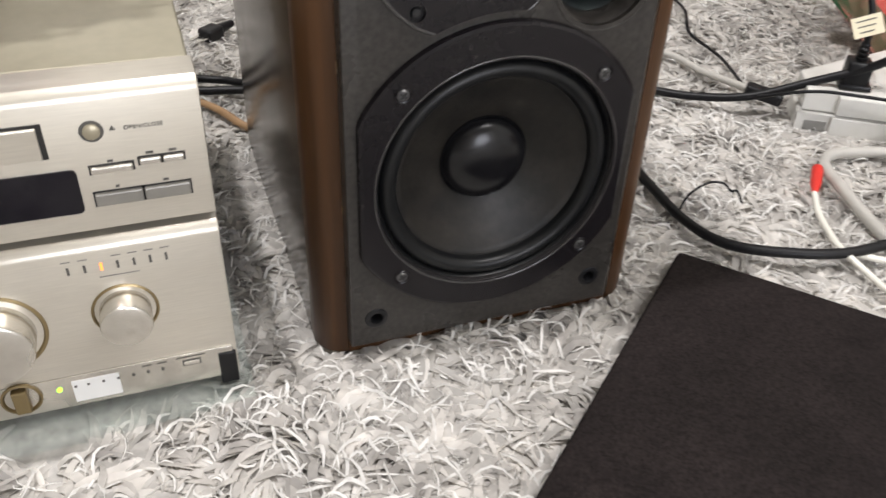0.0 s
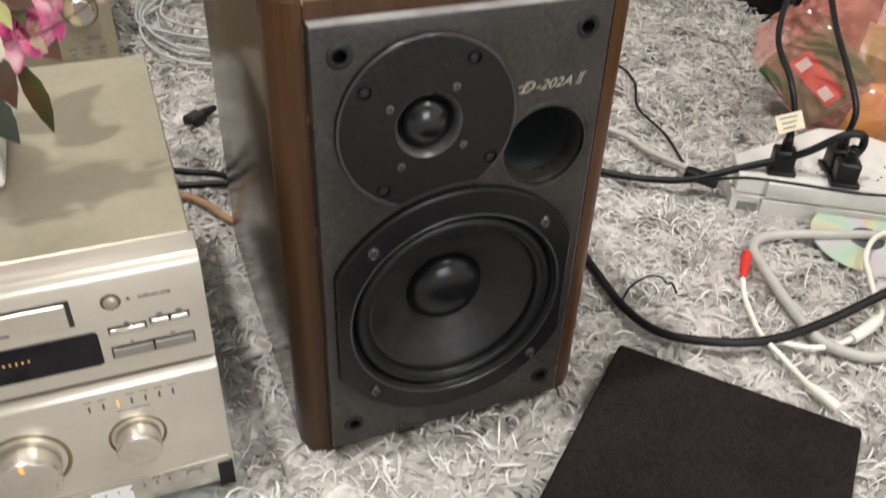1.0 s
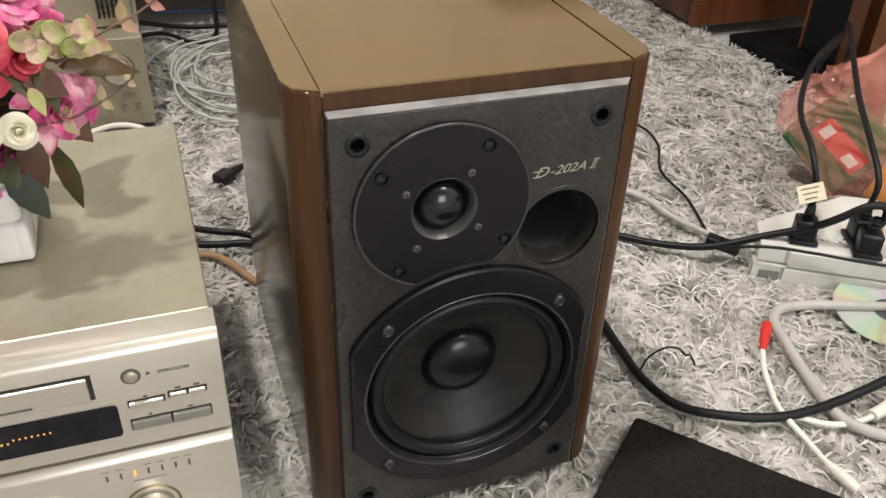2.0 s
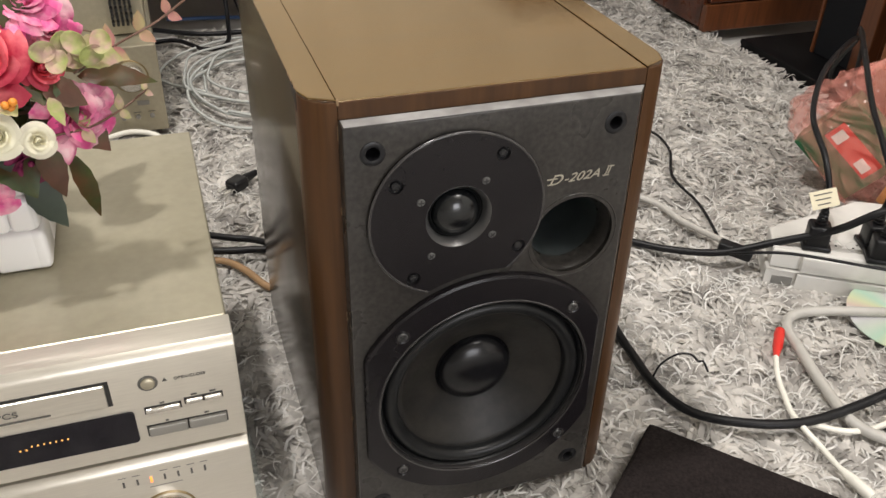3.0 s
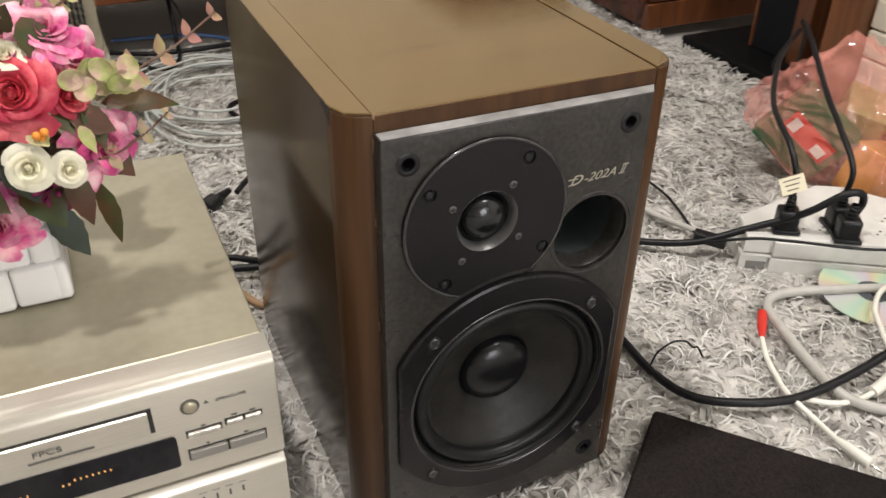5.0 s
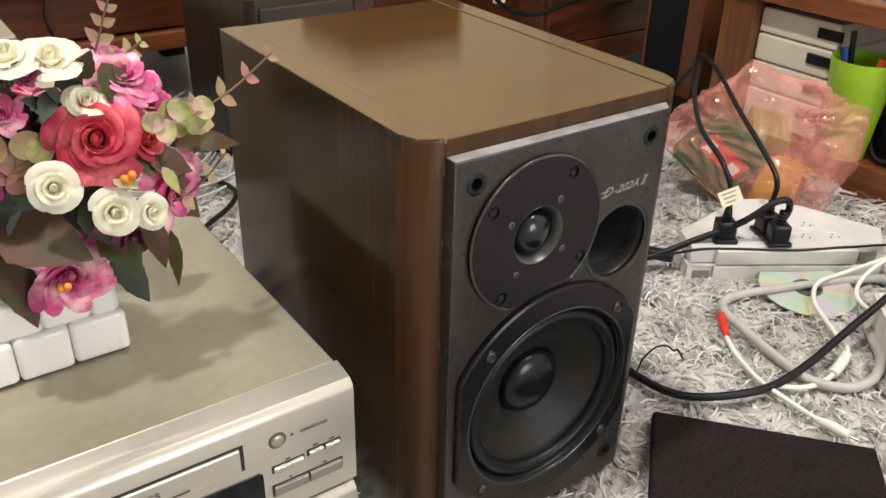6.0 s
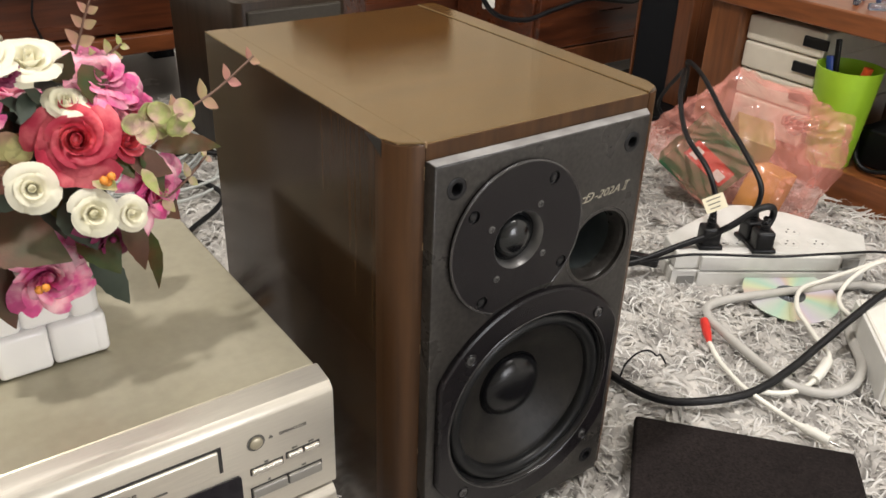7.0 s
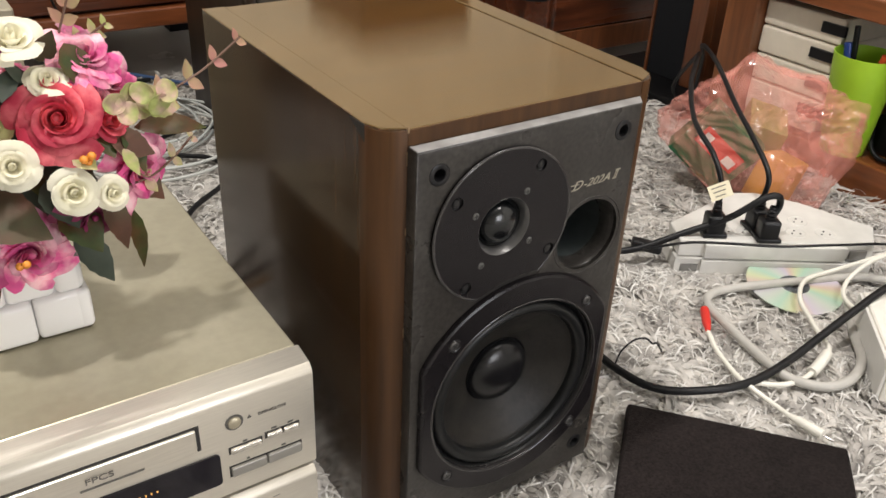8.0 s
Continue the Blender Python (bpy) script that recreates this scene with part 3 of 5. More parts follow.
def knob(parent, x, z, r, long):
    bm = lathe([(r * 1.30, -0.001), (r * 1.30, 0.0006), (r * 1.22, 0.0012), (r * 1.16, -0.0002), (r * 1.04, -0.0015), (0, -0.0015)], 56)
    part("knob_collar", moved(bm, pose(x, 0, z) @ FRONT), KNOB_WELL, parent, "gold-toned ring round the knob", smooth=40)
    bm = lathe([(r, -0.001), (r, long - 0.0022), (r - 0.0006, long - 0.0008), (r - 0.0022, long), (0, long + 0.0004)], 56)
    return part("knob", moved(bm, pose(x, 0, z) @ FRONT), CHAMP_KNOB, parent, "turned metal knob", smooth=30)


def amplifier():
    top = thing("amplifier", pose(0, 0, 0), "champagne stereo amplifier with round knobs on glass plate", "amplifier")
    shell(top, XL, XR, 0.0145, 0.1385, 0.300, 0.016, CHAMP)
    for x in (XL + 0.012, XR - 0.010):
        for y in (0.016, 0.28):
            part("foot", moved(lathe([(0, 0.0), (0.009, 0.0), (0.010, 0.003), (0.010, 0.016), (0, 0.016)], 24), pose(x, y, 0.0065)), SOCKET_BLACK, top, smooth=40)
    knob(top, -0.2365, 0.0835, 0.0150, 0.017)
    knob(top, -0.3085, 0.0815, 0.0215, 0.020)
    bar(top, -0.3097, -0.3073, 0.0955, 0.1010, 0.0206, ORANGE, "volume_mark", bevel=0.0)
    # input marks
    for i in range(7):
        x = -0.2620 + i * 0.00905
        bar(top, x - 0.0007, x + 0.0007, 0.1155, 0.1205, 0.0006, ORANGE if i == 2 else INK, "input_mark", bevel=0.0)
        if i != 2:
            bar(top, x - 0.0028, x + 0.0024, 0.1240, 0.1247, 0.0002, PALE_INK, "lettering_bar", bevel=0.0)
    bar(top, -0.246, -0.224, 0.1102, 0.1109, 0.0002, PALE_INK, "lettering_bar", bevel=0.0)
    # pale lower band and its small controls
    part("lower_strip", box(XL + 0.002, XR - 0.003, -0.0012, 0.001, 0.0150, 0.0400, 0.0005), CHAMP_KNOB, top, "bright polished lower strip")
    part("corner_block", box(-0.1880, -0.1765, -0.0022, 0.010, 0.0085, 0.0350, 0.001), SOCKET_BLACK, top, "black plastic corner block")
    # plain white rectangle on the polished strip
    part("sticker", box(-0.2775, -0.2495, -0.0016, 0.001, 0.0185, 0.0362, 0.0002), mat("field_white", (0.85, 0.85, 0.83), 0.35, vary=0.02), top, "white strip behind the small lights")
    part("jack_ring", moved(lathe([(0.0120, 0.0005), (0.0120, 0.0022), (0.0108, 0.0026), (0.0096, 0.0014), (0.0085, -0.004), (0, -0.004)], 40), pose(-0.3070, 0, 0.0300) @ FRONT), KNOB_WELL, top, smooth=40)
    part("rotary_tip", moved(box(-0.0045, 0.0045, -0.009, 0.009, -0.004, 0.006, 0.001), pose(-0.3070, 0, 0.0300) @ FRONT), KNOB_WELL, top)
    part("power_light", moved(lathe([(0, 0.0026), (0.0014, 0.0022), (0.0017, 0.001)], 16), pose(-0.2850, 0, 0.0312) @ FRONT), GREEN_LED, top, "lit green power light")
    for i, x in enumerate((-0.2755, -0.268, -0.259, -0.250, -0.241, -0.232, -0.2230)):
        part("indicator", moved(lathe([(0, 0.0022), (0.0009, 0.0020), (0.0010, 0.001)], 10), pose(x, 0, 0.0317) @ FRONT), INK, top)
    for x in (-0.232, -0.223):
        bar(top, x - 0.003, x + 0.003, 0.0365, 0.0372, 0.0015, INK, "lettering_bar", bevel=0.0)
    bar(top, -0.2105, -0.1990, 0.0302, 0.0350, 0.0015, INK, "button_gap", bevel=0.0)
    bar(top, -0.2097, -0.1998, 0.0310, 0.0342, 0.0022, CHAMP_KNOB, "small_button", bevel=0.0004)
    bar(top, -0.214, -0.196, 0.0372, 0.0379, 0.0015, INK, "lettering_bar", bevel=0.0)
    return top


disc_player()
amplifier()
GLASS = bpy.data.materials.new("plate_glass")
GLASS.use_nodes = True
_b = GLASS.node_tree.nodes["Principled BSDF"]
_b.inputs["Base Color"].default_value, _b.inputs["Roughness"].default_value = (0.80, 0.93, 0.86, 1), 0.04
_b.inputs["Alpha"].default_value, _b.inputs["IOR"].default_value = 0.20, 1.5
gp = part("glass_plate", box(-0.62, -0.1680, -0.017, 0.330, -0.0045, 0.0058, 0.0012), GLASS)
tagged(gp, "clear greenish glass plate lying on the shag rug", "glass plate")


# ---- the speaker's cloth grille on the rug ----
def cloth_grille():
    u, v = Vector((0.660, -0.751)), Vector((-0.751, -0.660))
    a = math.degrees(math.atan2(u.y, u.x))
    top = thing("speaker_grille", pose(0.181, 0.028, 0.003) @ pose(0, 0, 0, 0, 0, a), "dark brown cloth speaker grille lying on the rug", "speaker grille")
    part("cloth", box(0.0, 0.212, -0.352, 0.0, 0.006, 0.018, 0.0045, 3), GRILLE, top, smooth=40)
    part("wooden_frame", box(0.003, 0.209, -0.349, -0.003, 0.0, 0.008), SOCKET_BLACK, top)
    return top


cloth_grille()


# ---- furniture along the east side ----
def shelf_unit():
    top = thing("low_shelf", None, "orange-brown wooden low shelf unit with open bay", "shelf")
    part("top_board", box(0.885, 1.38, -0.62, 0.576, 0.2580, 0.2920, 0.003), WOOD_ORANGE, top)
    part("base_board", box(0.905, 1.38, -0.62, 0.565, -0.022, 0.0400, 0.003), WOOD_ORANGE, top)
    part("side_post", box(0.895, 1.38, 0.502, 0.566, 0.0402, 0.2578, 0.003), WOOD_POST, top)
    part("side_post", box(0.895, 1.38, -0.60, -0.55, 0.0402, 0.2578, 0.003), WOOD_POST, top)
    part("back_board", box(1.372, 1.386, -0.55, 0.502, 0.0402, 0.2578), WOOD_RED, top)
    return top


def tower_speaker():
    top = thing("tower_speaker", None, "slim tower loudspeaker with black front on black plinth", "loudspeaker")
    part("plinth", box(0.898, 1.26, 0.620, 0.915, -0.020, 0.010, 0.004), BLACK_BASE, top)
    part("body", box(1.003, 1.24, 0.671, 0.816, 0.010, 0.60, 0.003), TOWER_WOOD, top)
    part("front_cloth", box(0.986, 1.004, 0.711, 0.809, 0.010, 0.59, 0.003), BLACK_CLOTH, top, "black cloth front")
    part("cheek", box(0.984, 1.004, 0.810, 0.816, 0.010, 0.60, 0.001), TOWER_WOOD, top)
    part("cheek", box(0.978, 1.004, 0.671, 0.710, 0.010, 0.60, 0.003), TOWER_WOOD, top)
    return top


def drawer_cabinet():
    top = thing("drawer_cabinet", None, "glossy red-brown wooden cabinet with slotted drawer fronts", "cabinet")
    part("carcass", box(0.850, 1.30, 0.990, 1.262, 0.010, 0.42, 0.003), WOOD_RED, top)
    part("lower_rail", box(0.850, 1.30, 0.974, 0.990, 0.006, 0.060, 0.002), TOWER_WOOD, top)
    door = part("drawer_front", box(0.858, 1.295, 0.974, 0.990, 0.064, 0.41, 0.002), WOOD_RED, top)
    cut(door, [box(x0, x1, 0.96, 0.984, z, z + 0.0042) for x0, x1, z in ((0.975, 1.075, 0.206), (1.000, 1.095, 0.184), (1.020, 1.115, 0.158), (1.035, 1.110, 0.132))])
    for x in (0.885, 1.27):
        part("leg", box(x - 0.02, x + 0.02, 1.02, 1.06, -0.022, 0.012), WOOD_RED, top)
    return top


shelf_unit()
tower_speaker()
drawer_cabinet()


def side_cabinet():
    top = thing("wall_cabinet", None, "dark red wooden cabinet with pale top against wall", "cabinet")
    part("carcass", box(0.602, 0.909, 1.272, 1.66, 0.0, 0.1836, 0.003), WOOD_RED, top)
    part("pale_rail", box(0.597, 0.914, 1.266, 1.66, 0.1838, 0.196, 0.002), OFFWHITE, top)
    part("hutch", box(0.602, 0.908, 1.36, 1.66, 0.2255, 0.799, 0.003), HUTCH_WOOD, top)
    for x in (0.624, 0.713, 0.803, 0.881):
        part("divider", box(x - 0.004, x + 0.004, 1.294, 1.64, 0.196, 0.2255), WALL_PAINT, top)
    for x in (0.624, 0.886):
        part("foot", box(x - 0.015, x + 0.015, 1.294, 1.64, -0.022, 0.001), WOOD_RED, top)
    return top


WOOD_RAIL = mat("rail_wood", (0.19, 0.058, 0.020), 0.32, vary=0.22, scale=22, stretch=(0.7, 6, 6), second=(0.12, 0.036, 0.013), amount=0.7, sscale=5, coat=0.15)


def bench():
    top = thing("low_bench", None, "long red-brown wooden television bench", "bench")
    part("front_panel", box(-1.6, 0.30, 1.250, 1.275, 0.140, 0.2255, 0.003), WOOD_RED, top)
    part("bottom_rail", box(-1.6, 0.30, 1.238, 1.275, 0.100, 0.134, 0.003), WOOD_RAIL, top)
    part("top_board", box(-1.62, 0.31, 1.240, 1.72, 0.2260, 0.2370, 0.003), OFFWHITE, top)
    part("carcass", box(-1.6, 0.30, 1.2752, 1.70, 0.104, 0.2255), WOOD_RED, top)
    for x in (-1.5, -0.6, 0.24):
        part("leg", box(x - 0.025, x + 0.025, 1.30, 1.35, -0.022, 0.104), BLACK_BASE, top)
        part("leg", box(x - 0.025, x + 0.025, 1.60, 1.65, -0.022, 0.104), BLACK_BASE, top)
    return top


side_cabinet()
bench()


def small_speaker():
    top = thing("small_loudspeaker", None, "dark brown veneered small loudspeaker standing on the rug", "loudspeaker")
    pts = [(0.092, 1.06), (0.092, 0.795)] + arc(0.106, 0.790, 0.014, 0.014, 180, 270, 4) + arc(0.262, 0.790, 0.014, 0.014, 270, 360, 4) + [(0.276, 1.06)]
    part("cabinet", prism(pts, -0.004, 0.288, 0.0015), DARK_VENEER, top, smooth=35)
    part("front_cloth", box(0.108, 0.262, 0.768, 0.777, 0.006, 0.276, 0.003), DARK_FRONT, top, "brown-grey cloth front")
    part("top_pad", box(0.112, 0.258, 0.800, 1.05, 0.2882, 0.2895), DARK_FRONT, top)
    return top


small_speaker()


# ---- rear components ----
def rear_tuner():
    top = thing("tuner", None, "champagne tuner with one large knob on the rug", "tuner")
    x1, x0, y = -0.197, -0.472, 0.800
    part("front_panel", box(x0, x1, y, y + 0.014, 0.010, 0.1430, 0.002), CHAMP_DIM, top)
    part("cover", box(x0 + 0.002, x1 - 0.002, y + 0.0142, y + 0.28, 0.012, 0.1415, 0.0015), CHAMP_TOP, top)
    for px, pz, r in ((-0.238, 0.098, 0.019),):
        for nm, prof, m in (("knob_collar", [(r * 1.3, -0.001), (r * 1.3, 0.001), (r * 1.05, -0.001), (0, -0.001)], KNOB_WELL), ("knob", [(r, -0.001), (r, 0.014), (r - 0.002, 0.016), (0, 0.016)], CHAMP_KNOB)):
            part(nm, moved(lathe(prof, 40), pose(px, y, pz) @ FRONT), m, top, smooth=35)
    bar(top, -0.236, -0.219, 0.0530, 0.0600, 0.002, BTN_GREY, "button", y=y)
    for px in (-0.258, -0.238, -0.218):
        part("small_button", moved(lathe([(0, 0.004), (0.003, 0.004), (0.0036, 0.003), (0.0036, -0.001)], 18), pose(px, y, 0.0355) @ FRONT), BTN_GREY, top, smooth=40)
        bar(top, px - 0.005, px + 0.005, 0.0415, 0.0425, 0.0004, INK, "lettering_bar", y=y, bevel=0.0)
    for fx in (x0 + 0.03, x1 - 0.03):
        for fy in (0.83, 1.04):
            part("foot", moved(lathe([(0, 0), (0.012, 0), (0.012, 0.024), (0, 0.024)], 18), pose(fx, fy, -0.013)), SOCKET_BLACK, top)
    return top


def rear_amp():
    top = thing("power_unit", None, "champagne case with slotted vents on the tuner", "amplifier")
    body = part("case", box(-0.480, -0.205, 0.850, 1.10, 0.1432, 0.262, 0.003), CHAMP_DIM, top)
    slots = [box(-0.2250 - 0.0065 * i, -0.2215 - 0.0065 * i, 0.84, 0.8525, 0.1600 + 0.0100 * k, 0.1660 + 0.0100 * k) for i in range(5) for k in range(8)]
    for s in slots:
        part("vent_slot", moved(s, pose(0, -0.0026 + 0.0, 0)), DARK_GAP, top)
    return top


rear_tuner()
rear_amp()


# ---- artificial flowers in a white pot on the disc player ----
P_WHITE = mat("petal_white", (0.90, 0.87, 0.71), 0.6, vary=0.04, scale=60, island=0.05, second=(0.82, 0.80, 0.60), sscale=40)
P_RED = mat("petal_red", (0.60, 0.030, 0.075), 0.6, vary=0.18, scale=70, island=0.25, second=(0.80, 0.20, 0.22), amount=0.85, sscale=70)
P_PINK = mat("petal_pink", (0.70, 0.10, 0.30), 0.6, vary=0.15, scale=70, island=0.30, second=(0.93, 0.60, 0.64), amount=1.0, sscale=60)
P_PURPLE = mat("petal_purple", (0.16, 0.008, 0.055), 0.6, vary=0.15, scale=60, island=0.2)
P_BLUSH = mat("petal_blush", (0.44, 0.19, 0.17), 0.6, vary=0.1, scale=60, island=0.15, second=(0.42, 0.42, 0.16), amount=0.9, sscale=40)
P_LIME = mat("petal_lime", (0.42, 0.46, 0.16), 0.6, vary=0.15, scale=160, island=0.15, second=(0.58, 0.38, 0.32), amount=0.95, sscale=90)
LEAF_GREEN = mat("leaf_green", (0.050, 0.075, 0.018), 0.45, vary=0.2, scale=60, island=0.2, second=(0.15, 0.045, 0.025), amount=0.8, sscale=40, bump=0.2, bscale=200)
LEAF_BROWN = mat("leaf_brown", (0.080, 0.030, 0.014), 0.68, vary=0.2, scale=60, island=0.2, second=(0.04, 0.045, 0.015), amount=0.8, sscale=40, bump=0.2, bscale=200)
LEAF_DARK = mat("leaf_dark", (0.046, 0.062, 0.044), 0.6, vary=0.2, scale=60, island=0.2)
STEM = mat("stem_brown", (0.14, 0.075, 0.05), 0.6, vary=0.15)
BERRY = mat("berry_orange", (0.70, 0.25, 0.03), 0.5, vary=0.1)


# thin cloth petals let some light through
for _m in (P_WHITE, P_RED, P_PINK, P_BLUSH, P_LIME, LEAF_GREEN):
    _n, _l = _m.node_tree.nodes, _m.node_tree.links
    _tr, _mx = _n.new("ShaderNodeBsdfTranslucent"), _n.new("ShaderNodeMixShader")
    _l.new(_n["Principled BSDF"].inputs["Base Color"].links[0].from_socket, _tr.inputs["Color"])
    _mx.inputs[0].default_value = 0.35
    _l.new(_n["Principled BSDF"].outputs[0], _mx.inputs[1])
    _l.new(_tr.outputs[0], _mx.inputs[2])
    _l.new(_mx.outputs[0], _n["Material Output"].inputs["Surface"])


def petal(bm, r, phi, opening, width, curl, nu=8, nv=6, swirl=0.0):
    """One cupped petal round the z axis; opening 0 is closed, 1 flat."""
    grid = []
    for j in range(nv + 1):
        v = j / nv
        row = []
        for i in range(nu + 1):
            u = 2 * i / nu - 1
            w = width * (0.45 + 0.55 * math.sin(math.pi * min(1, 0.15 + 0.50 * v)))
            edge = 1 - 0.22 * u ** 4 * v
            a = phi + u * w
            rad = r * (0.10 + 0.90 * (opening * v * edge + 0.18 * (1 - opening) * math.sin(math.pi * v * 0.8))) + r * curl * 0.35 * v ** 4
            rad *= (1 + swirl * u) * (1 - 0.75 * v * max(0, 1 - opening / 0.26))
            z = r * ((1.05 - 0.75 * opening) * v * edge - curl * 0.45 * v ** 5) + r * v * (0.06 * math.sin(3 * u + phi * 3) + 0.035 * math.sin(8 * u + phi * 7) * v)
            row.append(bm.verts.new((rad * math.cos(a), rad * math.sin(a), z)))
        grid.append(row)
    for a, b in zip(grid, grid[1:]):
        for i in range(nu):
            bm.faces.new((a[i], a[i + 1], b[i + 1], b[i]))


def rose(parent, at, facing, r, material, name="rose", rings=((2, 0.04), (3, 0.12), (3, 0.22), (4, 0.33), (4, 0.46), (5, 0.62)), label="", seed=0, swirl=0.24):
    """A rose of several rings of petals, opening outwards."""
    rnd = random.Random(seed)
    bm = bmesh.new()
    for k, (n, o) in enumerate(rings):
        if k == 0:
            bmesh.ops.create_icosphere(bm, subdivisions=2, radius=r * 0.13, matrix=Matrix.Translation((0, 0, r * 0.42)))
        size = r * (0.80 + 0.32 * (k + 1) / len(rings))
        for i in range(n):
            petal(bm, size * rnd.uniform(0.93, 1.06), 2 * math.pi * (i + 0.37 * k) / n + rnd.uniform(-0.28, 0.28), min(1, o * rnd.uniform(0.78, 1.18)), rnd.uniform(0.9, 1.1) * min(1.9, math.pi / n * 1.6), 0.22 + 0.62 * o, swirl=swirl * rnd.uniform(0.6, 1.2))
    turn = Vector(facing).to_track_quat("Z", "Y").to_matrix().to_4x4()
    moved(bm, Matrix.Translation(Vector(at)) @ turn @ Matrix.Translation((0, 0, -0.35 * r)))
    ob = part(name, bm, material, parent, label, smooth=60)
    return ob


def leaf(bm, base, tip, width, sag=0.0, up=(0, 0, 1), fold=0.25, n=8, jag=0.0):
    """A pointed leaf, folded along its midrib."""
    b, t = Vector(base), Vector(tip)
    d = t - b
    side = d.cross(Vector(up)).normalized()
    nor = side.cross(d).normalized()
    rows = []
    for i in range(n + 1):
        s = i / n
        w = width * math.sin(math.pi * s ** 0.75) * (1 + jag * (i % 2)) + 0.0002
        c = b + d * s + nor * (sag * math.sin(math.pi * s))
        rows.append([bm.verts.new(c - side * w + nor * w * fold), bm.verts.new(c), bm.verts.new(c + side * w + nor * w * fold)])
    for p, q in zip(rows, rows[1:]):
        bm.faces.new((p[0], p[1], q[1], q[0]))
        bm.faces.new((p[1], p[2], q[2], q[1]))


def sprig(parent, points, pairs, size, material):
    """A stem with pairs of small pointed leaves."""
    st = part("stem", tube(points, 0.0008, 6, 6), STEM, parent, smooth=60)
    line = spline(points, 8)
    bm = bmesh.new()
    for k in range(pairs):
        f = 0.25 + 0.75 * k / (pairs - 1)
        i = min(len(line) - 2, int(f * (len(line) - 1)))
        d = (line[i + 1] - line[i]).normalized()
        s = d.cross(Vector((0.45, -0.8, 0.25))).normalized()
        z = size * (1.15 - 0.6 * f)
        for sg in (-1, 1):
            leaf(bm, line[i], line[i] + (d * 0.55 + s * sg * 0.95 + Vector((0, -0.25 * sg, 0.1))) * z, z * 0.34, 0.0, (0.3, -0.9, 0.3), 0.35, 5)
    part("sprig_leaves", bm, material, parent, smooth=60)
    return st


def pot():
    """A square pot of bulging blocks in three rows that step inwards, open at the top."""
    bm = bmesh.new()
    rnd = random.Random(6)
    box(-0.0440, 0.0440, -0.0440, 0.0440, 0.004, 0.062, 0.004, 2, bm)
    for row, (z0, z1, half) in enumerate(((0.0, 0.0315, 0.0515), (0.0305, 0.0570, 0.0485), (0.0560, 0.0760, 0.0455))):
        cuts = [-1, -0.36, 0.30, 1] if row % 2 == 0 else [-1, -0.62, 0.02, 0.64, 1]
        for side in range(4):
            for a, b in zip(cuts, cuts[1:]):
                out = half + rnd.uniform(-0.0006, 0.0008)
                block = box(a * half + 0.0002, b * half - 0.0002, -out, -out + 0.011, z0 + rnd.uniform(0, 0.0010), z1, 0.0036, 3)
                for v in block.verts:
                    # each face swells a little in its middle
                    u = (v.co.x - (a + b) / 2 * half) / ((b - a) / 2 * half)
                    w = (v.co.z - (z0 + z1) / 2) / ((z1 - z0) / 2)
                    v.co.y -= 0.0016 * max(0.0, 1 - u * u) * max(0.0, 1 - w * w)
                join(bm, moved(block, pose(0, 0, 0, 0, 0, 90 * side)))
    return bm


